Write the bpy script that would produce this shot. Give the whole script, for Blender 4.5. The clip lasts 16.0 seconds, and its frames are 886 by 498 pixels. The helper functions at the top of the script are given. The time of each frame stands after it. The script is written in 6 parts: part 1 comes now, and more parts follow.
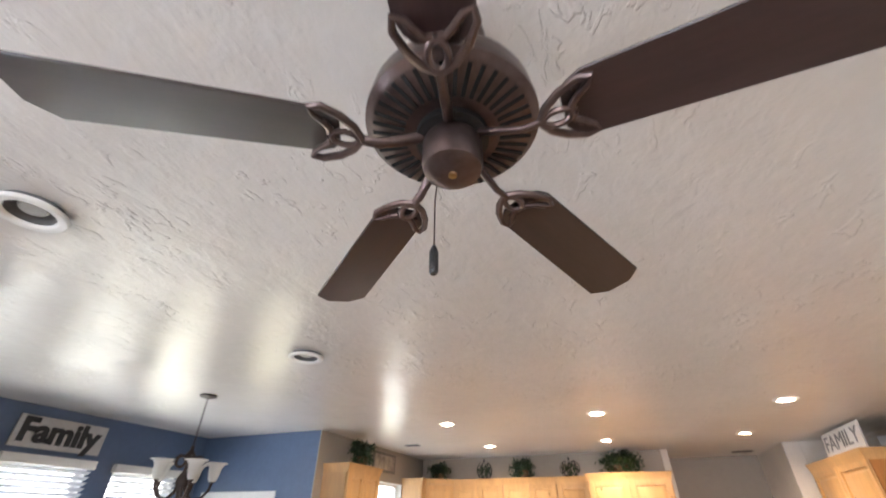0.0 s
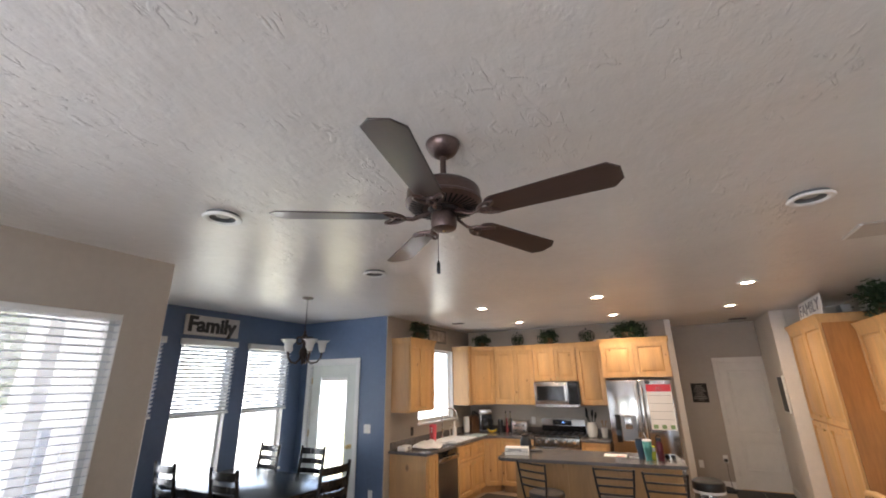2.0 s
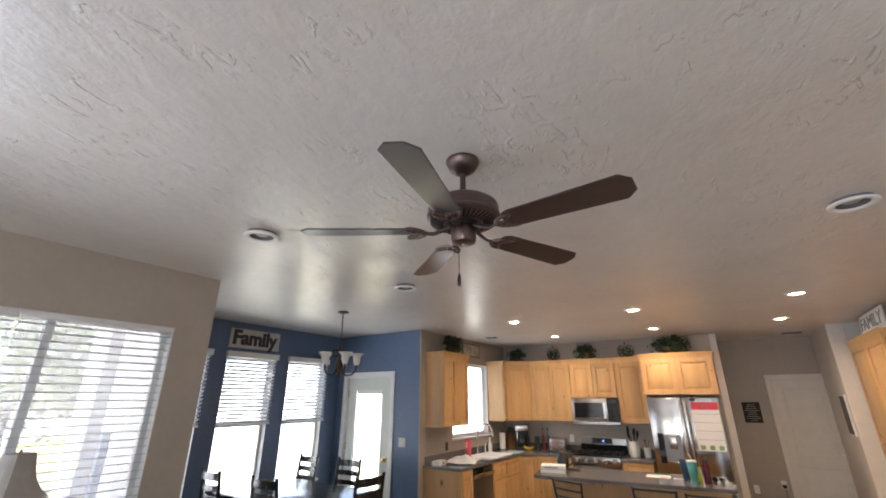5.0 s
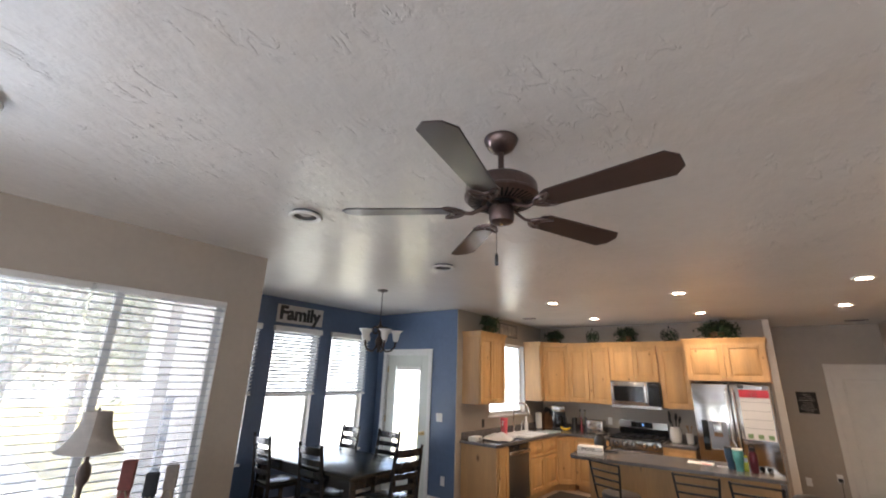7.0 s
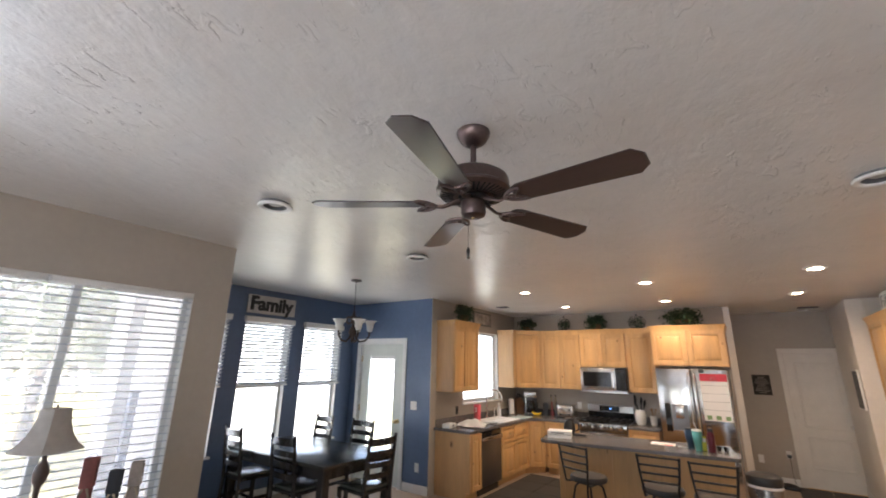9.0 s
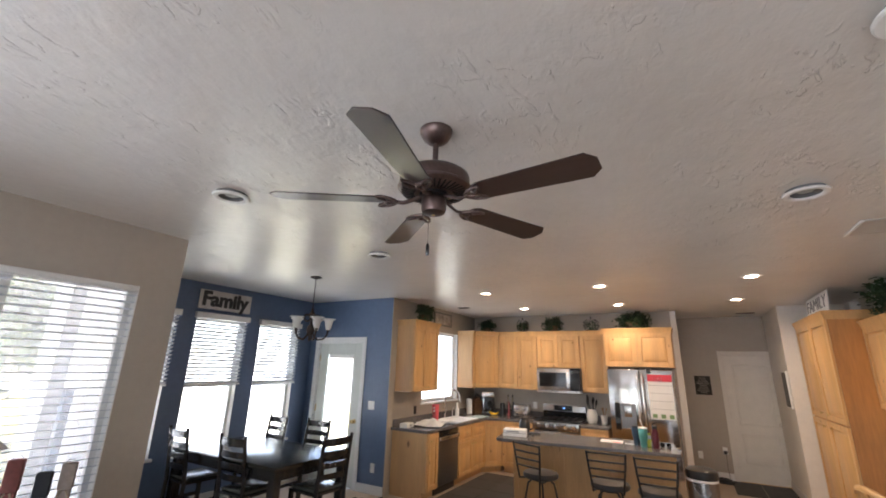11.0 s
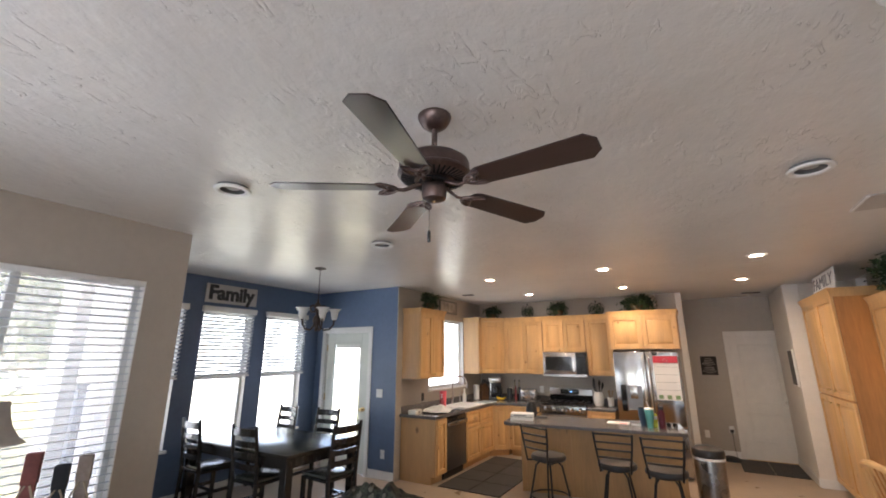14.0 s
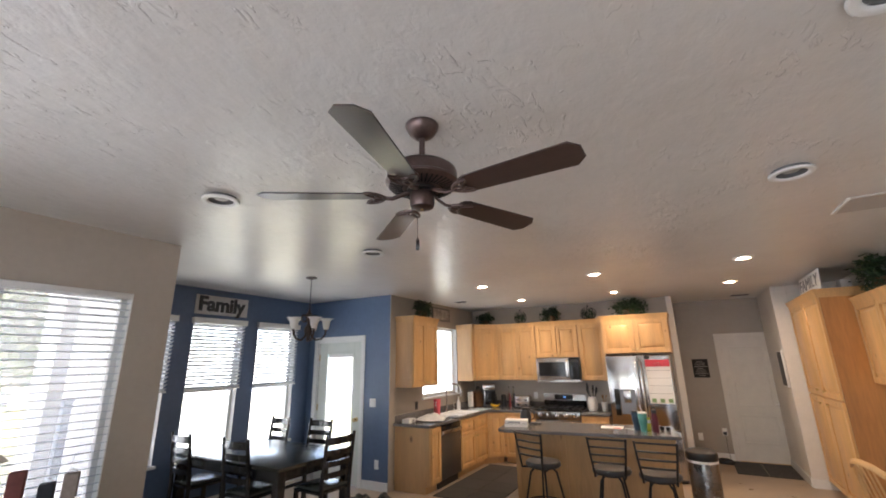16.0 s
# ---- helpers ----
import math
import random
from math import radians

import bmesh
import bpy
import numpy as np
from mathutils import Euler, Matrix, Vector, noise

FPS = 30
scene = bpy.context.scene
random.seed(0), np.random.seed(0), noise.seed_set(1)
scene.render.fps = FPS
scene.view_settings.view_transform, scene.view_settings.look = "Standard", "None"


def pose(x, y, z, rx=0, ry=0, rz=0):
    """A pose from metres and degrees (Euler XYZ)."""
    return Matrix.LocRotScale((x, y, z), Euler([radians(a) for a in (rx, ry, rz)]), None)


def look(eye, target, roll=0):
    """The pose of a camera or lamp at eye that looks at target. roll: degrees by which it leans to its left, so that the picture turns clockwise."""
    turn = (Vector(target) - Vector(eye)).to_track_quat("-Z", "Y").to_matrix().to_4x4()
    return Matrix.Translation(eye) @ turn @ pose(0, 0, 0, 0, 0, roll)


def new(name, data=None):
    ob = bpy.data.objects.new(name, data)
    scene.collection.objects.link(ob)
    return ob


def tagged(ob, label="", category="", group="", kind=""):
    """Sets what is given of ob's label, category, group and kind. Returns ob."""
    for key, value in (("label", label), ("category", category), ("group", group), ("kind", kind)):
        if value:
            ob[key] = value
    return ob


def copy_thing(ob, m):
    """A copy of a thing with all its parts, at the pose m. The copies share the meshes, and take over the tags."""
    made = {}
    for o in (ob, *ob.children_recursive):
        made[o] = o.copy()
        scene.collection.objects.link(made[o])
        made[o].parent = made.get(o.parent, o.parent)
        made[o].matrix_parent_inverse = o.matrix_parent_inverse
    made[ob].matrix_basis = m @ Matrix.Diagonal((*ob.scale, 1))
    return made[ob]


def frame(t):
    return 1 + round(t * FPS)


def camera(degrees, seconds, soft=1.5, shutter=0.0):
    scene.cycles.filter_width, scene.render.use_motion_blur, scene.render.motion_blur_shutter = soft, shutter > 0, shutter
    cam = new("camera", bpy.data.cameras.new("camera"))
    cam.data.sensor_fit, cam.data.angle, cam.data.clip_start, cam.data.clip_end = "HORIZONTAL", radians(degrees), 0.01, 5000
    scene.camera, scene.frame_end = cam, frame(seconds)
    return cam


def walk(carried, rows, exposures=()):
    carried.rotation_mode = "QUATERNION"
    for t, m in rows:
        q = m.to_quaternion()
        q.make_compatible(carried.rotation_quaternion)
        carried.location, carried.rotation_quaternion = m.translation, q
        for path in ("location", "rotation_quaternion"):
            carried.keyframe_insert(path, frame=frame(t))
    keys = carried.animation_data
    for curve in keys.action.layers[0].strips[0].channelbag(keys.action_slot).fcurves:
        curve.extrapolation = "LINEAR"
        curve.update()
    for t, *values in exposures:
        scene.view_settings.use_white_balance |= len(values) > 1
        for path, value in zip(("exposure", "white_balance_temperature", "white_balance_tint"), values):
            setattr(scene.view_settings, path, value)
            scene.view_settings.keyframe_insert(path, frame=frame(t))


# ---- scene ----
cam = camera(94.1, 16.0, soft=1.8, shutter=0.4)
PATH = [
    (0, (0.212, 0.075, 1.867), (-0.397, 1.627, 2.971), 0.3),
    (0.5, (0.344, -0.204, 1.815), (-0.338, 1.441, 2.725), -0.5),
    (1, (0.512, -0.451, 1.769), (-0.288, 1.221, 2.518), -0.5),
    (1.5, (0.654, -0.65, 1.779), (-0.183, 1.031, 2.47), -1.0),
    (2, (0.759, -0.81, 1.776), (-0.135, 0.871, 2.39), -0.8),
    (2.5, (0.867, -0.843, 1.774), (-0.098, 0.807, 2.362), -0.3),
    (3, (0.909, -0.819, 1.769), (-0.076, 0.822, 2.352), -0.3),
    (3.5, (0.86, -0.807, 1.766), (-0.134, 0.828, 2.349), -0.4),
    (4, (0.846, -0.805, 1.76), (-0.136, 0.823, 2.381), -0.6),
    (4.5, (0.85, -0.816, 1.759), (-0.145, 0.79, 2.416), -0.5),
    (4.7, (0.843, -0.83, 1.753), (-0.162, 0.76, 2.433), -0.3),
    (6.8, (0.844, -0.832, 1.747), (-0.365, 0.638, 2.361), 3.1),
    (7, (0.849, -0.838, 1.743), (-0.346, 0.654, 2.331), 2.0),
    (7.5, (0.859, -0.857, 1.757), (-0.329, 0.672, 2.258), -0.6),
    (8, (0.864, -0.854, 1.769), (-0.339, 0.659, 2.281), -0.7),
    (8.5, (0.861, -0.861, 1.765), (-0.326, 0.649, 2.323), 0.3),
    (9, (0.866, -0.834, 1.764), (-0.243, 0.741, 2.3), 1.2),
    (9.5, (0.879, -0.83, 1.751), (-0.156, 0.796, 2.284), 2.0),
    (10, (0.885, -0.83, 1.745), (-0.098, 0.824, 2.289), 2.6),
    (12.5, (0.89, -0.828, 1.734), (-0.073, 0.846, 2.254), 0.4),
    (13, (0.891, -0.826, 1.732), (-0.081, 0.847, 2.237), 0.3),
    (13.5, (0.894, -0.825, 1.735), (-0.095, 0.842, 2.228), 0.4),
    (14, (0.896, -0.825, 1.731), (-0.089, 0.845, 2.223), 0.1),
    (14.5, (0.892, -0.823, 1.729), (-0.103, 0.843, 2.212), -0.1),
    (15, (0.905, -0.818, 1.727), (-0.065, 0.86, 2.219), -0.6),
    (15.5, (0.916, -0.826, 1.728), (-0.056, 0.849, 2.228), -0.9),
    (16, (0.914, -0.823, 1.732), (-0.036, 0.857, 2.257), -1.0),
]
walk(cam, [(t, look(eye, target, roll)) for t, eye, target, roll in PATH],
     exposures=[(0.0, 3.42, 6400, 17), (0.5, 3.07, 6400, 17), (1.0, 2.88, 6400, 17), (1.5, 2.74, 6400, 17), (4.7, 2.70, 6400, 17), (7.0, 2.62, 6400, 17), (9.0, 2.70, 6400, 17), (12.5, 2.74, 6400, 17), (16.0, 2.74, 6400, 17)])
SKY, SUN, CANS, ISL, FAN = 0.10, 3.6, 7.0, 8.0, -4.0
SOUTH, LIVING, NOOK, GARDEN, SINK = (1.5, 7.0), 7.8, 2.0, 1.6, 2.1

# ---- world, sun, large lights ----
world = bpy.data.worlds.new("world")
scene.world = world
world.use_nodes = True
wn = world.node_tree.nodes
sky = wn.new("ShaderNodeTexSky")
sky.sky_type = 'NISHITA'
sky.sun_disc = False
sky.sun_elevation = radians(52)
sky.sun_rotation = radians(250)
world.node_tree.links.new(sky.outputs[0], wn["Background"].inputs[0])
wn["Background"].inputs[1].default_value = SKY

sun = new("sun", bpy.data.lights.new("sun", 'SUN'))
sun.data.energy, sun.data.angle, sun.data.color = SUN, radians(0.5), (1, 0.95, 0.88)
sun.matrix_world = look((-8, -3, 12), (-9, 4, 0))


def window_light(name, m, w, h, watts, color=(0.72, 0.88, 1.0)):
    ob = new(name, bpy.data.lights.new(name, 'AREA'))
    ob.data.shape, ob.data.size, ob.data.size_y, ob.data.energy, ob.data.color = 'RECTANGLE', w, h, watts, color
    ob.matrix_world = m
    return ob


# ---- materials ----
def mat(name, color, rough=0.5, metal=0.0, var=0.08, scale=6.0, bump=0.0, bscale=60.0, stretch=(1, 1, 1), coat=0.0, spec=0.5, fine=0.0, rand=0.0):
    """Base colour with two scales of variation, roughness variation and fine relief."""
    m = bpy.data.materials.new(name)
    m.use_nodes = True
    nt = m.node_tree
    n, l = nt.nodes, nt.links
    b = n["Principled BSDF"]
    b.inputs["Metallic"].default_value = metal
    b.inputs["Coat Weight"].default_value = coat
    b.inputs["Specular IOR Level"].default_value = spec
    tc = n.new("ShaderNodeTexCoord")
    mp = n.new("ShaderNodeMapping")
    mp.inputs["Scale"].default_value = stretch
    l.new(tc.outputs["Object"], mp.inputs[0])
    t1 = n.new("ShaderNodeTexNoise")
    t1.inputs["Scale"].default_value, t1.inputs["Detail"].default_value = scale, 5
    t2 = n.new("ShaderNodeTexNoise")
    t2.inputs["Scale"].default_value, t2.inputs["Detail"].default_value = scale * 9, 3
    l.new(mp.outputs[0], t1.inputs[0])
    l.new(mp.outputs[0], t2.inputs[0])
    mix = n.new("ShaderNodeMath")
    mix.operation = 'MULTIPLY_ADD'
    mix.inputs[1].default_value = 0.65
    l.new(t1.outputs[0], mix.inputs[0])
    half = n.new("ShaderNodeMath")
    half.operation = 'MULTIPLY'
    half.inputs[1].default_value = 0.35
    l.new(t2.outputs[0], half.inputs[0])
    l.new(half.outputs[0], mix.inputs[2])
    ramp = n.new("ShaderNodeValToRGB")
    lo = [max(0, c * (1 - 2.2 * var)) for c in color]
    hi = [min(1, c * (1 + 2.2 * var)) for c in color]
    ramp.color_ramp.elements[0].position, ramp.color_ramp.elements[0].color = 0.3, (*lo, 1)
    ramp.color_ramp.elements[1].position, ramp.color_ramp.elements[1].color = 0.7, (*hi, 1)
    l.new(mix.outputs[0], ramp.inputs[0])
    out = ramp.outputs[0]
    if rand:
        info = n.new("ShaderNodeObjectInfo")
        hsv = n.new("ShaderNodeHueSaturation")
        mr = n.new("ShaderNodeMapRange")
        mr.inputs["To Min"].default_value, mr.inputs["To Max"].default_value = 1 - rand, 1 + rand
        l.new(info.outputs["Random"], mr.inputs["Value"])
        l.new(mr.outputs[0], hsv.inputs["Value"])
        l.new(out, hsv.inputs["Color"])
        out = hsv.outputs[0]
    l.new(out, b.inputs["Base Color"])
    rr = n.new("ShaderNodeMapRange")
    rr.inputs["To Min"].default_value, rr.inputs["To Max"].default_value = max(0.02, rough - 0.07), min(1, rough + 0.07)
    l.new(t1.outputs[0], rr.inputs["Value"])
    l.new(rr.outputs[0], b.inputs["Roughness"])
    if bump:
        t3 = n.new("ShaderNodeTexNoise")
        t3.inputs["Scale"].default_value, t3.inputs["Detail"].default_value = bscale, 4
        l.new(mp.outputs[0], t3.inputs[0])
        bp = n.new("ShaderNodeBump")
        bp.inputs["Strength"].default_value, bp.inputs["Distance"].default_value = 1.0, bump
        l.new(t3.outputs[0], bp.inputs["Height"])
        l.new(bp.outputs[0], b.inputs["Normal"])
    return m


def glow(name, color, strength):
    m = bpy.data.materials.new(name)
    m.use_nodes = True
    b = m.node_tree.nodes["Principled BSDF"]
    b.inputs["Base Color"].default_value = (*color, 1)
    b.inputs["Emission Color"].default_value = (*color, 1)
    b.inputs["Emission Strength"].default_value = strength
    return m


def ceiling_paint():
    """Satin paint over knockdown plaster: sparse trowelled flakes and fine relief."""
    m = mat("ceiling_paint", CEIL, 0.28, var=0.03, scale=1.5, spec=0.5)
    n, l = m.node_tree.nodes, m.node_tree.links
    gloss = n["Principled BSDF"].inputs["Roughness"]
    l.remove(gloss.links[0])
    gloss.default_value = 0.29
    tc = n.new("ShaderNodeTexCoord")

    def field(scale, stretch, turn, dist, lo, hi, amount):
        t = n.new("ShaderNodeTexNoise")
        t.inputs["Scale"].default_value, t.inputs["Detail"].default_value, t.inputs["Distortion"].default_value = scale, 5, dist
        mp = n.new("ShaderNodeMapping")
        mp.inputs["Scale"].default_value = (1.0, stretch, 1.0)
        mp.inputs["Rotation"].default_value = (0, 0, turn)
        l.new(tc.outputs["Object"], mp.inputs[0])
        l.new(mp.outputs[0], t.inputs[0])
        r = n.new("ShaderNodeMapRange")
        r.interpolation_type = 'SMOOTHSTEP'
        r.inputs["From Min"].default_value, r.inputs["From Max"].default_value, r.inputs["To Max"].default_value = lo, hi, amount
        l.new(t.outputs[0], r.inputs["Value"])
        return r.outputs[0]

    def join(p, q, how):
        a = n.new("ShaderNodeMath")
        a.operation = how
        l.new(p, a.inputs[0])
        l.new(q, a.inputs[1])
        return a.outputs[0]

    strokes = join(field(19.0, 0.5, 0.35, 0.7, 0.575, 0.63, 1.0), field(1.9, 1.0, 0.0, 0.5, 0.50, 0.60, 1.0), 'MULTIPLY')
    cross = join(field(17.0, 0.5, 1.75, 0.7, 0.575, 0.635, 0.9), field(1.6, 1.0, 2.0, 0.5, 0.51, 0.61, 1.0), 'MULTIPLY')
    total = join(strokes, cross, 'ADD')
    total = join(total, field(2.4, 0.8, 0.6, 0.4, 0.3, 0.7, 2.4), 'ADD')
    total = join(total, field(23.0, 0.55, 0.15, 0.5, 0.3, 0.7, 0.42), 'ADD')
    total = join(total, field(70.0, 1.0, 0.0, 0.3, 0.3, 0.7, 0.16), 'ADD')
    bp = n.new("ShaderNodeBump")
    bp.inputs["Strength"].default_value, bp.inputs["Distance"].default_value = 1.0, 0.0024
    l.new(total, bp.inputs["Height"])
    l.new(bp.outputs[0], n["Principled BSDF"].inputs["Normal"])
    return m


def glass(name, rough=0.0, color=(1, 1, 1)):
    m = bpy.data.materials.new(name)
    m.use_nodes = True
    b = m.node_tree.nodes["Principled BSDF"]
    b.inputs["Base Color"].default_value = (*color, 1)
    b.inputs["Transmission Weight"].default_value, b.inputs["Roughness"].default_value, b.inputs["IOR"].default_value = 1.0, rough, 1.45
    return m


CEIL = (0.70, 0.675, 0.645)
M_CEIL = ceiling_paint()
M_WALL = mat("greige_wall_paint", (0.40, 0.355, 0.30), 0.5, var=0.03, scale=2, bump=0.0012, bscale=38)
# Pale stub paint; also carries light for the fridge-side end and bounce wall.
M_PALELITWALL = mat("pale_lit_wall_paint", (0.74, 0.71, 0.66), 0.45, var=0.03, scale=2, bump=0.0012, bscale=38)
M_BLUE = mat("blue_wall_paint", (0.098, 0.148, 0.250), 0.38, var=0.06, scale=2, bump=0.0012, bscale=38)
M_TRIM = mat("white_trim_paint", (0.76, 0.76, 0.74), 0.35, var=0.03)
M_DOORPAINT = mat("pale_door_paint", (0.70, 0.67, 0.62), 0.4, var=0.03)
M_MAPLE = mat("honey_maple", (0.60, 0.36, 0.150), 0.42, var=0.07, scale=3.0, stretch=(3.0, 3.0, 0.35), bump=0.0002, bscale=70, coat=0.05, rand=0.07)
def knots(m, scale):
    """Sparse dark knots, stretched along the grain."""
    n, l = m.node_tree.nodes, m.node_tree.links
    b = n["Principled BSDF"]
    tc = n.new("ShaderNodeTexCoord")
    info = n.new("ShaderNodeObjectInfo")
    mp = n.new("ShaderNodeMapping")
    mp.inputs["Scale"].default_value = (1.0, 1.0, 0.6)
    l.new(tc.outputs["Object"], mp.inputs[0])
    l.new(info.outputs["Random"], mp.inputs["Location"])
    v = n.new("ShaderNodeTexVoronoi")
    v.inputs["Scale"].default_value = scale
    l.new(mp.outputs[0], v.inputs[0])
    r = n.new("ShaderNodeMapRange")
    r.inputs["From Min"].default_value, r.inputs["From Max"].default_value = 0.035, 0.10
    r.inputs["To Min"].default_value, r.inputs["To Max"].default_value = 0.8, 0.0
    l.new(v.outputs["Distance"], r.inputs["Value"])
    mix = n.new("ShaderNodeMix")
    mix.data_type = 'RGBA'
    l.new(r.outputs[0], mix.inputs["Factor"])
    l.new(b.inputs["Base Color"].links[0].from_socket, mix.inputs[6])
    mix.inputs[7].default_value = (0.10, 0.045, 0.015, 1)
    l.new(mix.outputs[2], b.inputs["Base Color"])


knots(M_MAPLE, 5.5)
M_MAPLE_SIDE = mat("honey_maple_panel", (0.56, 0.34, 0.16), 0.45, var=0.07, scale=2.0, stretch=(2.5, 2.5, 0.3), coat=0.1)
knots(M_MAPLE_SIDE, 3.0)
# Maple for the pantry side: its shade is put into this deeper orange.
M_MAPLE_SHADED = mat("orange_shaded_maple", (0.46, 0.20, 0.05), 0.42, var=0.12, scale=2.0, stretch=(2.5, 2.5, 0.3), coat=0.1)
M_MAPLE_ISLAND = mat("honey_maple_island_panel", (0.44, 0.255, 0.10), 0.45, var=0.10, scale=2.0, stretch=(2.5, 2.5, 0.3), coat=0.1)
knots(M_MAPLE_ISLAND, 3.0)
M_COUNTER = mat("grey_laminate", (0.135, 0.125, 0.122), 0.22, var=0.18, scale=22, spec=0.6)
M_FLOOR = mat("beige_floor_tile", (0.35, 0.27, 0.195), 0.3, var=0.08, scale=4, rand=0.05)
M_STEEL = mat("stainless_steel", (0.56, 0.54, 0.52), 0.24, metal=1.0, var=0.05, scale=2, stretch=(30, 30, 0.6))
M_DARKSTEEL = mat("dark_stainless", (0.20, 0.19, 0.19), 0.3, metal=0.9, var=0.06, scale=2, stretch=(30, 1, 30))
M_BRIGHT = mat("polished_steel", (0.72, 0.71, 0.69), 0.14, metal=1.0, var=0.03)
M_BLACKGLASS = mat("black_glass", (0.012, 0.012, 0.013), 0.07, var=0.05)
M_BLACK = mat("black_plastic", (0.02, 0.02, 0.021), 0.4, var=0.1)
M_BLACKWOOD = mat("black_brown_wood", (0.019, 0.018, 0.0185), 0.24, var=0.25, scale=4, stretch=(4, 4, 0.5), coat=0.15)
M_TABLETOP = mat("satin_black_wood", (0.013, 0.015, 0.0125), 0.23, var=0.2, scale=4, stretch=(0.5, 4, 4), spec=0.8)
M_IRON = mat("black_iron", (0.022, 0.020, 0.019), 0.42, metal=0.5, var=0.15)
M_LEATHER = mat("dark_vinyl", (0.022, 0.019, 0.019), 0.45, var=0.2, scale=10, bump=0.0006, bscale=120)
M_BRONZE = mat("aged_bronze", (0.13, 0.092, 0.084), 0.32, metal=0.8, var=0.15, scale=9)
M_BLADE = mat("rosewood_blade", (0.036, 0.019, 0.018), 0.30, var=0.15, scale=4, stretch=(0.6, 4, 4), spec=0.7)
M_BRASS = mat("brushed_brass", (0.60, 0.45, 0.22), 0.3, metal=1.0)
M_NICKEL = mat("brushed_nickel", (0.62, 0.58, 0.52), 0.3, metal=1.0)
M_WHITE = mat("white_plastic", (0.8, 0.8, 0.78), 0.4, var=0.02)
M_BLIND = mat("white_blind_slat", (0.80, 0.80, 0.78), 0.45, var=0.03)
nt = M_BLIND.node_tree
tr = nt.nodes.new("ShaderNodeBsdfTranslucent")
tr.inputs[0].default_value = (0.85, 0.84, 0.80, 1)
mx = nt.nodes.new("ShaderNodeMixShader")
mx.inputs[0].default_value = 0.11
nt.links.new(nt.nodes["Principled BSDF"].outputs[0], mx.inputs[1])
nt.links.new(tr.outputs[0], mx.inputs[2])
nt.links.new(mx.outputs[0], nt.nodes["Material Output"].inputs[0])
# White slats greyed: their backlit shade is put into the colour.
M_SHADESLAT = mat("shaded_white_slat", (0.56, 0.58, 0.61), 0.45, var=0.03)
M_GLASS = glass("window_glass")
# Translucent sheet that lays a pale haze over the view outside.
M_SCREEN = bpy.data.materials.new("haze_screen_sheet")
M_SCREEN.use_nodes = True
nt = M_SCREEN.node_tree
nt.nodes.remove(nt.nodes["Principled BSDF"])
mx, clear, cloth = nt.nodes.new("ShaderNodeMixShader"), nt.nodes.new("ShaderNodeBsdfTransparent"), nt.nodes.new("ShaderNodeBsdfTranslucent")
cloth.inputs[0].default_value = (0.60, 0.62, 0.64, 1)
mx.inputs[0].default_value = 0.34
nt.links.new(clear.outputs[0], mx.inputs[1])
nt.links.new(cloth.outputs[0], mx.inputs[2])
nt.links.new(mx.outputs[0], nt.nodes["Material Output"].inputs[0])
M_DARKGAP = mat("shadow_gap_black", (0.01, 0.01, 0.01), 0.9, var=0.0)
M_BULB = glow("lamp_lens_light", (1.0, 0.80, 0.56), 30.0)


# ---- mesh helpers ----
def box(bm, x0, x1, y0, y1, z0, z1, bev=0.0, seg=1):
    m = Matrix.Translation(((x0 + x1) / 2, (y0 + y1) / 2, (z0 + z1) / 2)) @ Matrix.Diagonal((abs(x1 - x0), abs(y1 - y0), abs(z1 - z0), 1))
    vs = bmesh.ops.create_cube(bm, size=1, matrix=m)["verts"]
    if bev:
        es = list({e for v in vs for e in v.link_edges})
        bmesh.ops.bevel(bm, geom=es, offset=bev, segments=seg, affect='EDGES', profile=0.5)
    return bm


def bx(*a, bev=0.0, seg=1):
    return box(bmesh.new(), *a, bev=bev, seg=seg)


def lathe(prof, n=32, bm=None, m=None):
    """Turns a profile of (radius, z) round z."""
    bm = bm or bmesh.new()
    rings = []
    for r, z in prof:
        if r < 1e-5:
            rings.append([bm.verts.new((0, 0, z))])
        else:
            rings.append([bm.verts.new((r * math.cos(2 * math.pi * k / n), r * math.sin(2 * math.pi * k / n), z)) for k in range(n)])
    for a, b in zip(rings, rings[1:]):
        for k in range(n):
            q = [a[k % len(a)], a[(k + 1) % len(a)], b[(k + 1) % len(b)], b[k % len(b)]]
            q = list(dict.fromkeys(q))
            if len(q) > 2:
                bm.faces.new(q)
    if m is not None:
        bmesh.ops.transform(bm, matrix=m, verts=[v for r in rings for v in r])
    bmesh.ops.recalc_face_normals(bm, faces=bm.faces)
    return bm


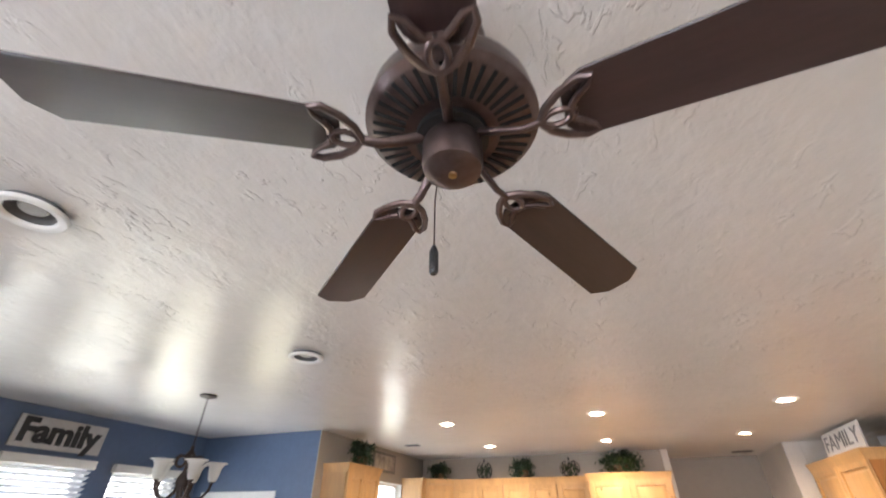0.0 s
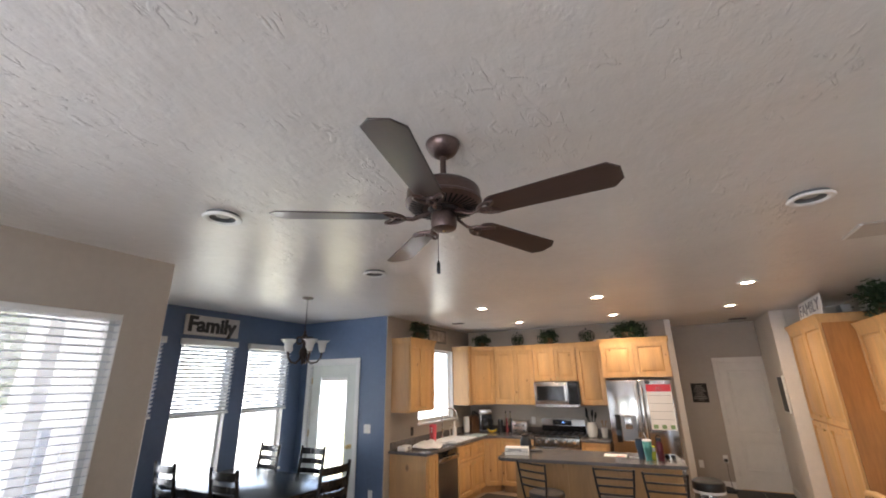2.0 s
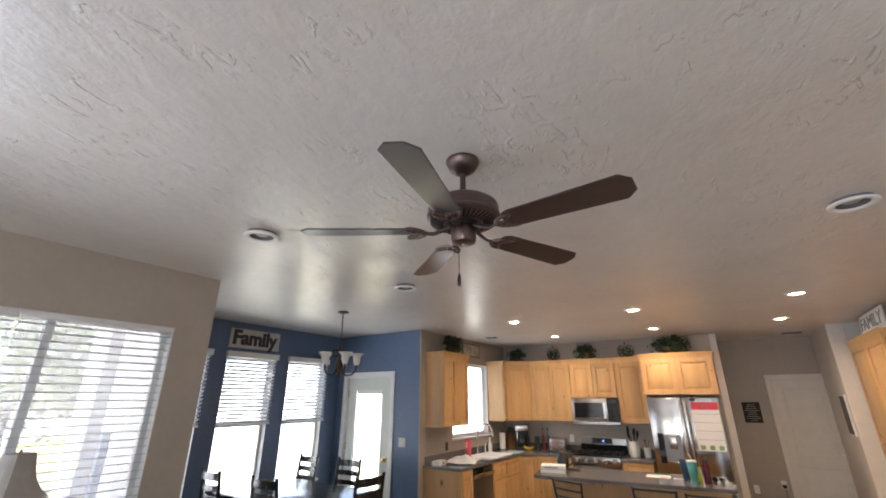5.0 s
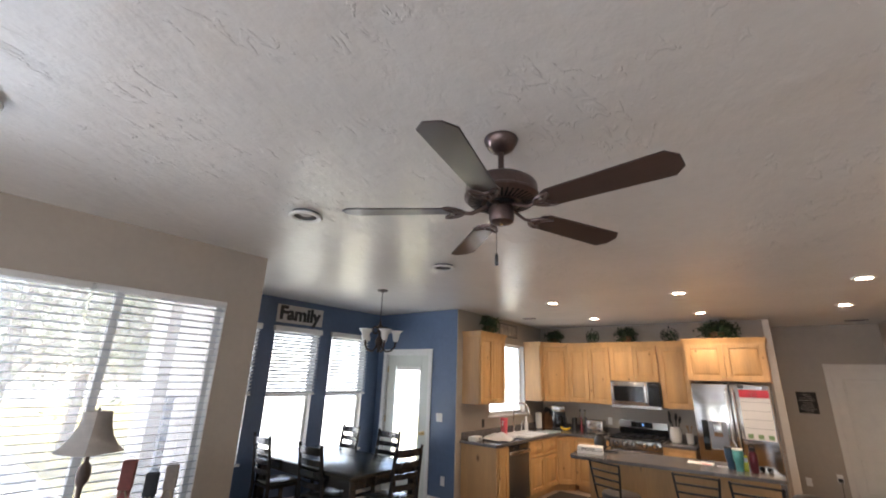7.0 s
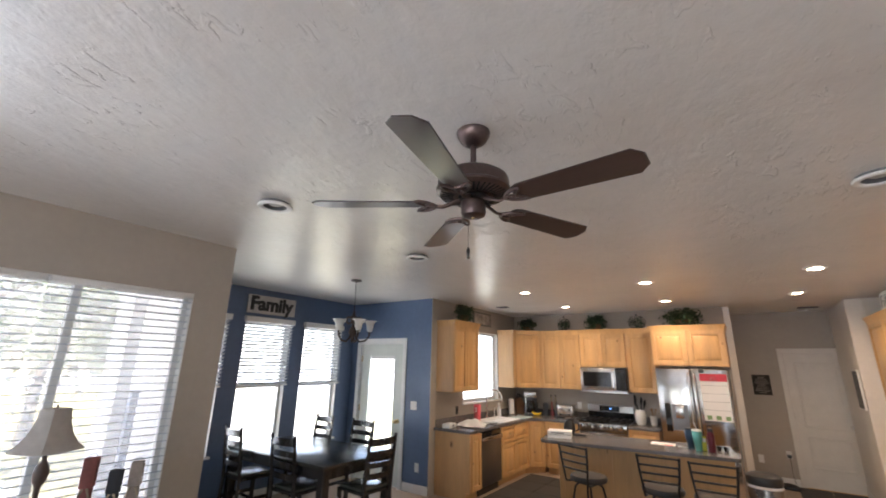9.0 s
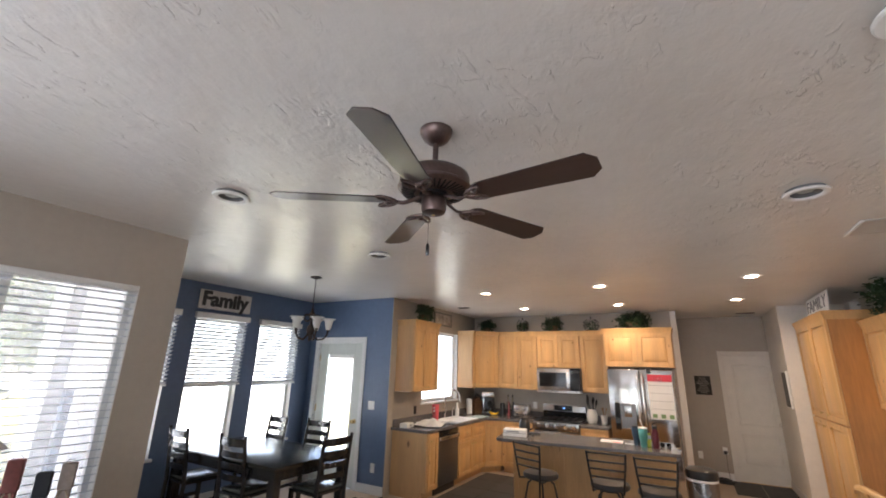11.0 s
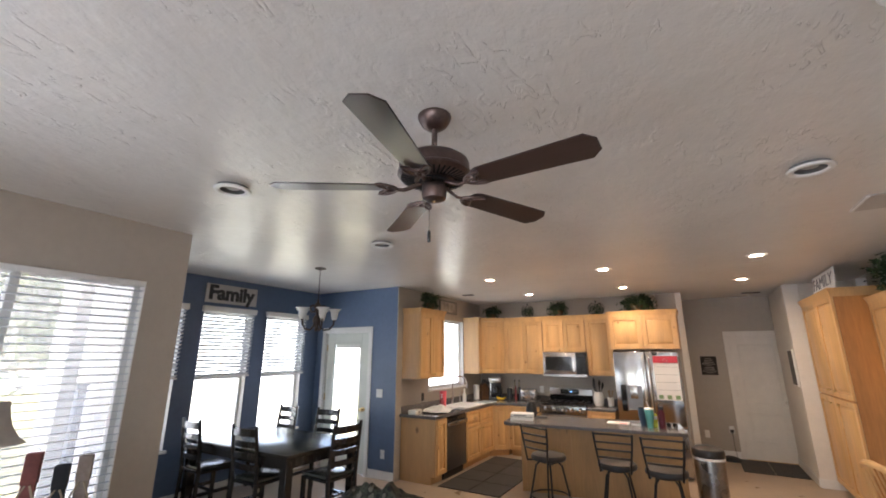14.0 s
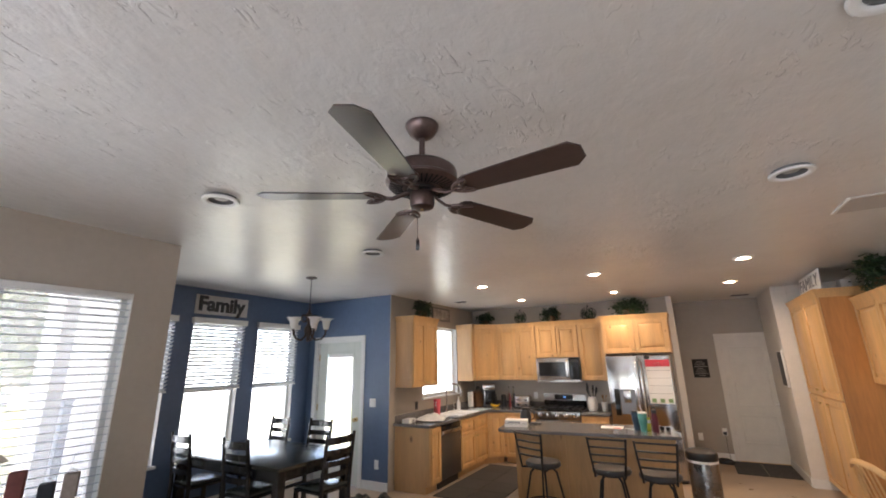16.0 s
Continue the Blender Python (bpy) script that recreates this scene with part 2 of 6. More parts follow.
def tube(pts, r, n=10, bm=None, closed=False, flat=1.0):
    """A round bar along points; r may be one radius or one per point."""
    bm = bm or bmesh.new()
    pts = [Vector(p) for p in pts]
    rs = r if isinstance(r, (list, tuple)) else [r] * len(pts)
    rings = []
    up = None
    N = len(pts)
    for i, p in enumerate(pts):
        a = pts[(i - 1) % N] if closed or i else p
        b = pts[(i + 1) % N] if closed or i < N - 1 else p
        d = (b - a).normalized()
        if up is None:
            up = d.orthogonal().normalized()
        up = (up - d * up.dot(d)).normalized()
        s = d.cross(up)
        rings.append([bm.verts.new(p + rs[i] * (up * math.cos(2 * math.pi * k / n) + s * flat * math.sin(2 * math.pi * k / n))) for k in range(n)])
    pairs = list(zip(rings, rings[1:])) + ([(rings[-1], rings[0])] if closed else [])
    for a, b in pairs:
        for k in range(n):
            bm.faces.new((a[k], a[(k + 1) % n], b[(k + 1) % n], b[k]))
    if not closed:
        bm.faces.new(rings[0][::-1])
        bm.faces.new(rings[-1])
    bmesh.ops.recalc_face_normals(bm, faces=bm.faces)
    return bm


def prism(outline, z0, z1, bm=None, m=None):
    """An outline of (x, y) points raised from z0 to z1."""
    bm = bm or bmesh.new()
    lo = [bm.verts.new((x, y, z0)) for x, y in outline]
    hi = [bm.verts.new((x, y, z1)) for x, y in outline]
    k = len(lo)
    bm.faces.new(lo[::-1])
    bm.faces.new(hi)
    for i in range(k):
        bm.faces.new((lo[i], lo[(i + 1) % k], hi[(i + 1) % k], hi[i]))
    if m is not None:
        bmesh.ops.transform(bm, matrix=m, verts=lo + hi)
    bmesh.ops.recalc_face_normals(bm, faces=bm.faces)
    return bm


def finish(name, bm, material, smooth=True):
    me = bpy.data.meshes.new(name)
    bm.to_mesh(me)
    bm.free()
    me.materials.append(material)
    if smooth:
        for p in me.polygons:
            p.use_smooth = True
        me.set_sharp_from_angle(angle=radians(38))
    return me


def part(name, bm, material, parent, label="", m=None, smooth=True):
    me = bm if isinstance(bm, bpy.types.Mesh) else finish(name, bm, material, smooth)
    ob = new(name, me)
    ob.parent = parent
    if m is not None:
        ob.matrix_basis = m
    if label:
        ob["label"] = label
    return ob


def thing(name, m, label, category, group="", kind=""):
    ob = new(name)
    ob.empty_display_size = 0.05
    ob.matrix_basis = m
    return tagged(ob, label, category, group, kind)


def single(name, bm, material, m, label, category, group="", kind="", smooth=True):
    ob = new(name, finish(name, bm, material, smooth))
    ob.matrix_basis = m
    return tagged(ob, label, category, group, kind)


def structure(name, bm, material, label, category="wall"):
    return single(name, bm, material, Matrix.Identity(4), label, category, kind="structure", smooth=False)


I4 = Matrix.Identity(4)
H = 2.74


def wall_with_holes(axis, at, thick, a0, a1, z0, z1, holes):
    """A wall in the plane axis = at (thick goes behind it), from a0 to a1, with openings (b0, b1, c0, c1)."""
    bm = bmesh.new()
    cuts = sorted({a0, a1, *[h[0] for h in holes], *[h[1] for h in holes]})

    def put(p, q, c, d):
        if axis == 'x':
            box(bm, min(at, at + thick), max(at, at + thick), p, q, c, d)
        else:
            box(bm, p, q, min(at, at + thick), max(at, at + thick), c, d)
    for p, q in zip(cuts, cuts[1:]):
        here = [h for h in holes if h[0] <= p + 1e-6 and h[1] >= q - 1e-6]
        if not here:
            put(p, q, z0, z1)
        for h in here:
            if h[2] > z0:
                put(p, q, z0, h[2])
            if h[3] < z1:
                put(p, q, h[3], z1)
    bmesh.ops.remove_doubles(bm, verts=bm.verts, dist=1e-5)
    return bm


# ---- large structure ----
XL, XN, XK, XR = -2.77, -4.62, -2.925, 2.95      # living window wall, nook wall, kitchen window wall, right wall
YN, YB, YH, YS = 4.30, 7.20, 8.36, -4.6         # nook door wall, kitchen back wall, hall door wall, wall behind
LW = (-1.80, 0.768, 0.35, 2.28)                  # living-room window
NW = [(1.33, 2.05, 0.62, 2.30), (2.30, 3.02, 0.62, 2.30), (3.27, 3.99, 0.62, 2.30)]
KW = (5.20, 6.43, 1.16, 2.33)
BD = (-4.40, -3.47, 0.0, 2.07)
HD = (1.46, 2.22, 0.0, 2.06)

structure("ceiling", bx(XN - 0.15, XR + 0.15, YS - 0.15, YH + 0.15, H, H + 0.12), M_CEIL, "pale satin ceiling with knockdown plaster texture", "ceiling")
structure("floor", bx(XN - 0.15, XR + 0.15, YS - 0.15, YH + 0.15, -0.12, 0.0), M_FLOOR, "plain beige floor", "floor")
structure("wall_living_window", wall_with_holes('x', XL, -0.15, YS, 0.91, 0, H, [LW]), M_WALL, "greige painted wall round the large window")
structure("wall_pier", bx(XN - 0.15, XL, 0.91, 1.06, 0, H), M_WALL, "greige painted return wall of the dining nook")
structure("wall_nook_cladding", bx(XN - 0.17, XL - 0.151, 0.886, 0.909, -0.2, 3.0), M_TRIM, "white painted outer cladding of the nook")
structure("wall_nook_window", wall_with_holes('x', XN, -0.15, 1.06, YN, 0, H, NW), M_BLUE, "navy blue painted wall with three tall windows")
structure("wall_nook_door", wall_with_holes('y', YN, 0.15, XN - 0.15, XK - 0.004, 0, H, [BD]), M_BLUE, "navy blue painted wall with a glazed door")
structure("wall_kitchen_window", wall_with_holes('x', XK, -0.12, YN + 0.15, YB + 0.12, 0, H, [KW]), M_WALL, "greige painted kitchen wall with a window")
structure("wall_kitchen_end", bx(XK - 0.004, XK + 0.012, YN - 0.006, YN + 0.16, 0, H, bev=0.005), M_WALL, "greige rounded wall corner")
structure("wall_kitchen_back", bx(XK, 0.82, YB, YB + 0.12, 0, H), M_WALL, "greige painted kitchen back wall")
# Cap over the greige wall end; its lighting is put into the colour.
structure("wall_fridge_end", bx(0.736, 0.826, YB - 0.006, YB + 0.124, 0, H, bev=0.005), M_PALELITWALL, "rounded wall end beside the refrigerator, coloured pale as if lit")
structure("wall_hall_left", bx(0.70, 0.82, YB + 0.12, YH, 0, H), M_WALL, "greige painted hall wall")
structure("wall_hall_door", wall_with_holes('y', YH, 0.12, 0.70, XR, 0, H, [HD]), M_WALL, "greige painted hall wall with a panel door")
structure("wall_hall_right", bx(2.15, 2.34, 7.02, YH, 0, H, bev=0.012, seg=2), M_PALELITWALL, "pale painted wall stub with rounded corners")
# Mostly unseen; pale so that it reflects light onto the right-hand ceiling.
structure("wall_right", bx(XR, XR + 0.12, YS, 7.02, 0, H), M_PALELITWALL, "right wall behind the tall cabinets, kept pale to bounce light")
structure("wall_right_filler", bx(2.34, XR, 7.02, 7.14, 0, H), M_PALELITWALL, "pale painted wall beside the pantry")
SW = [(-2.2, -0.4, 0.7, 2.2), (0.3, 2.1, 0.7, 2.2)]
structure("wall_south", wall_with_holes('y', YS, -0.12, XL - 0.15, XR + 0.12, 0, H, SW), M_WALL, "greige painted wall with two windows")
for (x0, x1, z0, z1), watts in zip(SW, SOUTH):
    window_light("south_window_light", pose((x0 + x1) / 2, YS - 0.06, (z0 + z1) / 2, 90), x1 - x0, z1 - z0, watts)
window_light("living_window_light", pose(XL - 0.17, -1.2, 1.3, 0, -90), 1.85, 1.15, LIVING)
for y0, y1, z0, z1 in NW:
    window_light("nook_window_light", pose(XN - 0.16, (y0 + y1) / 2, (z0 + z1) / 2, 0, -90), z1 - z0, y1 - y0, NOOK, (0.84, 0.94, 1.0))
window_light("garden_door_light", pose((BD[0] + BD[1]) / 2, YN + 0.17, 1.1, -90), BD[1] - BD[0], 1.9, GARDEN)
window_light("kitchen_window_light", pose(XK - 0.14, (KW[0] + KW[1]) / 2, (KW[2] + KW[3]) / 2, 0, -90), KW[3] - KW[2], KW[1] - KW[0], SINK)

# ---- outdoors ----
M_PATIO = mat("sunlit_concrete", (0.72, 0.71, 0.69), 0.8, var=0.06, scale=1.5)
M_LEAF = mat("tree_leaves", (0.12, 0.15, 0.05), 0.35, var=0.3, scale=3)
M_BARK = mat("tree_bark", (0.12, 0.09, 0.06), 0.9, var=0.3, scale=12, bump=0.01, bscale=20)
M_LAWN = mat("sunlit_dry_lawn", (0.48, 0.43, 0.17), 0.9, var=0.25, scale=3, bump=0.01, bscale=60)
structure("lawn", bx(-30, -5.1, 1.2, 16, -0.2, -0.16), M_LAWN, "sunlit yellow-green lawn beyond the nook windows", "lawn")
structure("ground", bx(-60, 40, -60, 60, -0.35, -0.2), M_PATIO, "bright sunlit concrete and pale ground", "ground")


def tree(m, height, spread, seed, label):
    rng = random.Random(seed)
    t = thing("tree", m, label, "tree", group="garden trees")
    bm = tube([(0, 0, 0), (0.05, 0.02, height * 0.3), (0, 0.05, height * 0.7)], [0.14, 0.11, 0.04], 8)
    tips = []
    for k in range(9):
        a = k * 2.4
        z = height * (0.28 + 0.05 * k)
        tip = Vector((math.cos(a) * spread * rng.uniform(0.5, 0.9), math.sin(a) * spread * rng.uniform(0.5, 0.9), z + height * rng.uniform(0.08, 0.3)))
        tube([(0, 0.03, z), tip * 0.5 + Vector((0, 0, z * 0.5 + 0.1)), tip], [0.05, 0.03, 0.012], 6, bm)
        tips.append(tip)
    part("trunk", bm, M_BARK, t)
    vs, fs = [], []
    for k in range(2600):
        c = tips[rng.randrange(9)] + Vector((rng.gauss(0, 1), rng.gauss(0, 1), rng.gauss(0, 0.8))) * spread * 0.3
        u = Vector((rng.gauss(0, 1), rng.gauss(0, 1), rng.gauss(0, 1))).normalized()
        w = u.orthogonal().normalized()
        s = rng.uniform(0.05, 0.11)
        i = len(vs)
        vs += [c - u * s, c + w * s * 0.45, c + u * s, c - w * s * 0.45]
        fs.append((i, i + 1, i + 2, i + 3))
    me = bpy.data.meshes.new("crown")
    me.from_pydata(vs, [], fs)
    me.materials.append(M_LEAF)
    part("crown", me, M_LEAF, t)
    return t


tree(pose(-12.5, 2.0, -0.2), 5.2, 2.4, 3, "leafy green garden tree beyond the window")
tree(pose(-11.0, -1.6, -0.2), 4.6, 2.2, 5, "leafy green garden tree beyond the window")
tree(pose(-15.0, 6.0, -0.2), 6.0, 2.8, 7, "leafy green garden tree beyond the window")
tree(pose(-8.2, 2.3, -0.2), 3.4, 0.9, 13, "slim leafy green tree close to the porch")
tree(pose(-14.0, -6.0, -0.2), 5.4, 2.8, 9, "leafy green garden tree beyond the window")
tree(pose(-9.8, 0.3, -0.2), 4.6, 2.0, 17, "leafy green garden tree beyond the window")
tree(pose(-10.5, 3.6, -0.2), 4.9, 2.0, 19, "leafy green garden tree beyond the window")
post = thing("porch_post", pose(-3.38, 0.60, -0.2), "white painted square porch post outside the window", "post")
part("shaft", bx(-0.05, 0.05, -0.05, 0.05, 0, 3.0, bev=0.006), M_TRIM, post)
part("base_collar", bx(-0.065, 0.065, -0.065, 0.065, 0, 0.22, bev=0.006), M_TRIM, post)
M_BLUEGREY = mat("blue_grey_paint", (0.15, 0.19, 0.27), 0.6)
rail = thing("patio_post", pose(-3.62, 0.79, -0.2), "short blue-grey patio post outside the window", "post")
part("shaft", bx(-0.035, 0.035, -0.03, 0.03, 0, 1.66, bev=0.004), M_BLUEGREY, rail)
part("cap", bx(-0.045, 0.045, -0.04, 0.04, 1.66, 1.68, bev=0.004), M_BLUEGREY, rail)

# ---- windows ----


def slat_mesh(length, depth, thick, tilt, material):
    bm = bmesh.new()
    n = 4
    rows = []
    for k in range(n + 1):
        u = (k / n - 0.5) * depth
        c = 0.003 * (1 - (2 * k / n - 1) ** 2)
        y, z = u * math.cos(tilt) - c * math.sin(tilt), u * math.sin(tilt) + c * math.cos(tilt)
        rows.append([(0, y, z), (length, y, z)])
    top = [[bm.verts.new(p) for p in r] for r in rows]
    bot = [[bm.verts.new((p[0], p[1], p[2] - thick)) for p in r] for r in rows]
    for k in range(n):
        bm.faces.new((top[k][0], top[k][1], top[k + 1][1], top[k + 1][0]))
        bm.faces.new((bot[k][0], bot[k + 1][0], bot[k + 1][1], bot[k][1]))
    for k in (0, n):
        bm.faces.new((top[k][0], top[k][1], bot[k][1], bot[k][0]))
    for e in (0, 1):
        bm.faces.new([r[e] for r in top] + [r[e] for r in bot[::-1]])
    bmesh.ops.recalc_face_normals(bm, faces=bm.faces)
    return finish("slat", bm, material)


def window(name, m, w, h, label, split=None, mullions=(), depth=0.15, casing=0.0, sill=True, reveal=None, screen=False):
    """Local x along the wall, z up, the room at -y; the opening spans x 0..w, z 0..h."""
    win = thing(name, m, label, "window", kind="structure")
    f = 0.045
    bm = bmesh.new()
    box(bm, 0, w, 0.07, 0.12, 0, f, bev=0.004)
    box(bm, 0, w, 0.07, 0.12, h - f, h, bev=0.004)
    box(bm, 0, f, 0.071, 0.119, f, h - f)
    box(bm, w - f, w, 0.071, 0.119, f, h - f)
    part("window_frame", bm, M_TRIM, win)
    for x in mullions:
        part("mullion", bx(x - 0.025, x + 0.025, 0.065, 0.122, f, h - f, bev=0.004), M_TRIM, win)
    if split:
        part("meeting_rail", bx(f, w - f, 0.06, 0.11, split - 0.028, split + 0.028, bev=0.004), M_TRIM, win)
    xs = [f, *[x for x in mullions], w - f]
    for a, b in zip(xs, xs[1:]):
        p = part("pane", bx(a, b, 0.092, 0.096, f, h - f), M_GLASS, win)
        p.visible_shadow = False
        if screen:
            p = part("insect_screen", bx(a, b, 0.126, 0.127, f, h - f), M_SCREEN, win)
            p.visible_shadow = False
    if sill:
        part("window_sill", bx(-0.03, w + 0.03, -0.04, 0.07, -0.03, 0.0, bev=0.006, seg=2), M_TRIM, win)
    if reveal:
        bm = bmesh.new()
        box(bm, 0, 0.008, 0.0, 0.07, 0, h)
        box(bm, w - 0.008, w, 0.0, 0.07, 0, h)
        box(bm, 0.008, w - 0.008, 0.0, 0.07, h - 0.008, h)
        part("reveal", bm, reveal, win)
    return win


def blind(m, w, z0, z1, pitch, tilt, label, slat_depth=0.05, head=0.07, valance=0.0, cords=(0.2, 0.8), material=None):
    """A slatted blind hung from z1 down to z0; local x 0..w, front at -y."""
    b = thing("slatted_blind", m, label, "blind", group="window blinds")
    part("head_rail", bx(-valance, w + valance, -0.035, 0.03, z1 - head, z1, bev=0.006, seg=2), M_BLIND, b)
    material = material or M_BLIND
    me = slat_mesh(w, slat_depth, 0.003, tilt, material)
    z = z1 - head - pitch * 0.6
    while z > z0 + 0.03:
        part("slat", me, material, b, m=pose(0, 0, z))
        z -= pitch
    part("bottom_rail", bx(0, w, -0.026, 0.026, z0, z0 + 0.022, bev=0.004), M_BLIND, b)
    for c in cords:
        part("ladder_cord", tube([(w * c, -slat_depth / 2 - 0.002, z0), (w * c, -slat_depth / 2 - 0.002, z1 - head)], 0.0012, 5), M_WHITE, b)
    return b


def left_wall(x, y, z):
    """Local x runs to +y, the room lies at local -y, which is world +x."""
    return pose(x, y, z, 0, 0, 90)


y0, y1, z0, z1 = LW
window("window_1", left_wall(XL, y0, z0), y1 - y0, z1 - z0, "large white-framed living-room window with slatted blinds", mullions=(0.76, 1.838), reveal=M_TRIM, screen=True)
blind(left_wall(XL - 0.012, y0 + 0.01, 0), 1.64, z0 + 0.02, z1 - 0.005, 0.052, radians(-6), "white wooden slatted blind hanging open over the window", head=0.04, material=M_SHADESLAT)
blind(left_wall(XL - 0.012, y0 + 1.67, 0), 0.89, z0 + 0.02, z1 - 0.005, 0.052, radians(-6), "white wooden slatted blind hanging open over the window", head=0.04, material=M_SHADESLAT)
for k, (y0, y1, z0, z1) in enumerate(NW):
    window(f"window_{k + 2}", left_wall(XN, y0, z0), y1 - y0, z1 - z0, "tall white sash window with a half-drawn blind", split=0.80, reveal=M_TRIM)
    blind(left_wall(XN + 0.035, y0 - 0.01, 0), y1 - y0 + 0.02, 1.42, 2.345, 0.046, radians(-31), "white slatted blind drawn over the upper sash", head=0.075, valance=0.02, material=M_SHADESLAT)
y0, y1, z0, z1 = KW
window("window_5", left_wall(XK, y0, z0), y1 - y0, z1 - z0, "white-framed kitchen window over the sink", depth=0.12, reveal=M_TRIM)

# ---- doors ----
door = thing("door_1", pose(BD[0], YN, 0), "pale green-white garden door with a tall glass pane", "door", kind="structure")
w = BD[1] - BD[0]
bm = bmesh.new()
box(bm, 0.012, 0.17, 0.03, 0.075, 0.01, 2.05, bev=0.003)
box(bm, w - 0.17, w - 0.012, 0.03, 0.075, 0.01, 2.05, bev=0.003)
box(bm, 0.17, w - 0.17, 0.031, 0.074, 0.01, 0.32)
box(bm, 0.17, w - 0.17, 0.031, 0.074, 1.88, 2.05)
M_GARDENDOOR = mat("pale_green_white_paint", (0.66, 0.69, 0.64), 0.4, var=0.02)
part("leaf", bm, M_GARDENDOOR, door)
bm = bmesh.new()
box(bm, 0.165, 0.195, 0.018, 0.03, 0.30, 1.90, bev=0.004)
box(bm, w - 0.195, w - 0.165, 0.018, 0.03, 0.30, 1.90, bev=0.004)
box(bm, 0.195, w - 0.195, 0.018, 0.03, 0.30, 0.33, bev=0.004)
box(bm, 0.195, w - 0.195, 0.018, 0.03, 1.87, 1.90, bev=0.004)
part("glazing_bead", bm, M_GARDENDOOR, door)
part("pane", bx(0.17, w - 0.17, 0.048, 0.053, 0.32, 1.88), M_GLASS, door).visible_shadow = False
part("inner_blind", bx(0.20, w - 0.20, 0.040, 0.046, 1.82, 1.87, bev=0.003), M_BLIND, door)
for x0, x1 in ((-0.075, 0.0), (w, w + 0.075)):
    part("casing", bx(x0, x1, -0.018, 0.0, 0, 2.07, bev=0.004), M_TRIM, door)
part("casing", bx(-0.075, w + 0.075, -0.018, 0.0, 2.07, 2.145, bev=0.004), M_TRIM, door)
for x0, x1, z0, z1 in ((0, 0.012, 0, 2.07), (w - 0.012, w, 0, 2.07), (0.012, w - 0.012, 2.052, 2.07)):
    part("jamb", bx(x0, x1, 0.0, 0.14, z0, z1), M_TRIM, door)
knob_prof = [(0, 0), (0.033, 0.0), (0.033, 0.008), (0.012, 0.012), (0.012, 0.04), (0.026, 0.048), (0.030, 0.062), (0.024, 0.075), (0, 0.079)]
part("door_handle", lathe(knob_prof, 20), M_BRASS, door, "brass knob", m=pose(w - 0.085, 0.03, 0.905, 90))
for z in (0.25, 1.05, 1.82):
    part("hinge", bx(0.006, 0.022, 0.015, 0.032, z - 0.05, z + 0.05, bev=0.002), M_BRASS, door)


def arched_panel(x0, x1, z0, z1):
    """A raised field with a groove round it, proud by 6 mm."""
    bm = bmesh.new()
    r = 0.03
    for a, b, c, d in ((x0, x1, z0, z0 + r), (x0, x1, z1 - r, z1), (x0, x0 + r, z0 + r, z1 - r), (x1 - r, x1, z0 + r, z1 - r)):
        box(bm, a, b, -0.015, 0.001, c, d, bev=0.006)
    box(bm, x0 + r + 0.03, x1 - r - 0.03, -0.006, 0.0, z0 + r + 0.03, z1 - r - 0.03, bev=0.004)
    return bm


door = thing("door_2", pose(HD[0], YH, 0), "painted hall door with two moulded panels, shut", "door", kind="structure")
w = HD[1] - HD[0]
part("leaf", bx(0.010, w - 0.010, 0.02, 0.06, 0.01, 2.045, bev=0.003), M_DOORPAINT, door)
part("panel", arched_panel(0.12, w - 0.12, 0.885, 1.90), M_DOORPAINT, door, m=pose(0, 0.019, 0))
part("panel", arched_panel(0.12, w - 0.12, 0.29, 0.755), M_DOORPAINT, door, m=pose(0, 0.019, 0))
for x0, x1 in ((-0.07, 0.0), (w, w + 0.07)):
    part("casing", bx(x0, x1, -0.018, 0.0, 0, 2.06, bev=0.004), M_DOORPAINT, door)
part("casing", bx(-0.07, w + 0.07, -0.018, 0.0, 2.06, 2.13, bev=0.004), M_DOORPAINT, door)
for x0, x1, z0, z1 in ((0, 0.010, 0, 2.06), (w - 0.010, w, 0, 2.06), (0.010, w - 0.010, 2.047, 2.06)):
    part("jamb", bx(x0, x1, 0.0, 0.12, z0, z1), M_DOORPAINT, door)
# Unseen strip added behind the leaf to block light leaking over the door.
part("door_stop", bx(0.010, w - 0.010, 0.061, 0.085, 2.0, 2.047), M_DOORPAINT, door)
part("door_handle", lathe(knob_prof, 20), M_NICKEL, door, "satin nickel knob", m=pose(w - 0.075, 0.02, 0.94, 90))
for z in (0.25, 1.05, 1.82):
    part("hinge", bx(0.003, 0.016, 0.006, 0.02, z - 0.05, z + 0.05, bev=0.002), M_NICKEL, door)
part("threshold", bx(0.0, w, -0.01, 0.12, 0.0, 0.012, bev=0.003), M_MAPLE_SIDE, door, "reddish wooden threshold")

# ---- baseboards ----
for x0, x1, y0, y1 in ((BD[1] + 0.077, XK - 0.005, YN - 0.014, YN), (XN + 0.014, BD[0] - 0.077, YN - 0.014, YN), (XN, XN + 0.014, 1.06, YN), (0.82, HD[0] - 0.072, YH - 0.014, YH),
                       (2.136, 2.15, 7.03, YH), (2.15, 2.336, 7.006, 7.02), (XL, XL + 0.014, YS, 1.06)):
    bm = bmesh.new()
    box(bm, x0, x1, y0, y1, 0, 0.115, bev=0.003)
    structure("baseboard", bm, M_TRIM, "white painted baseboard", "baseboard")

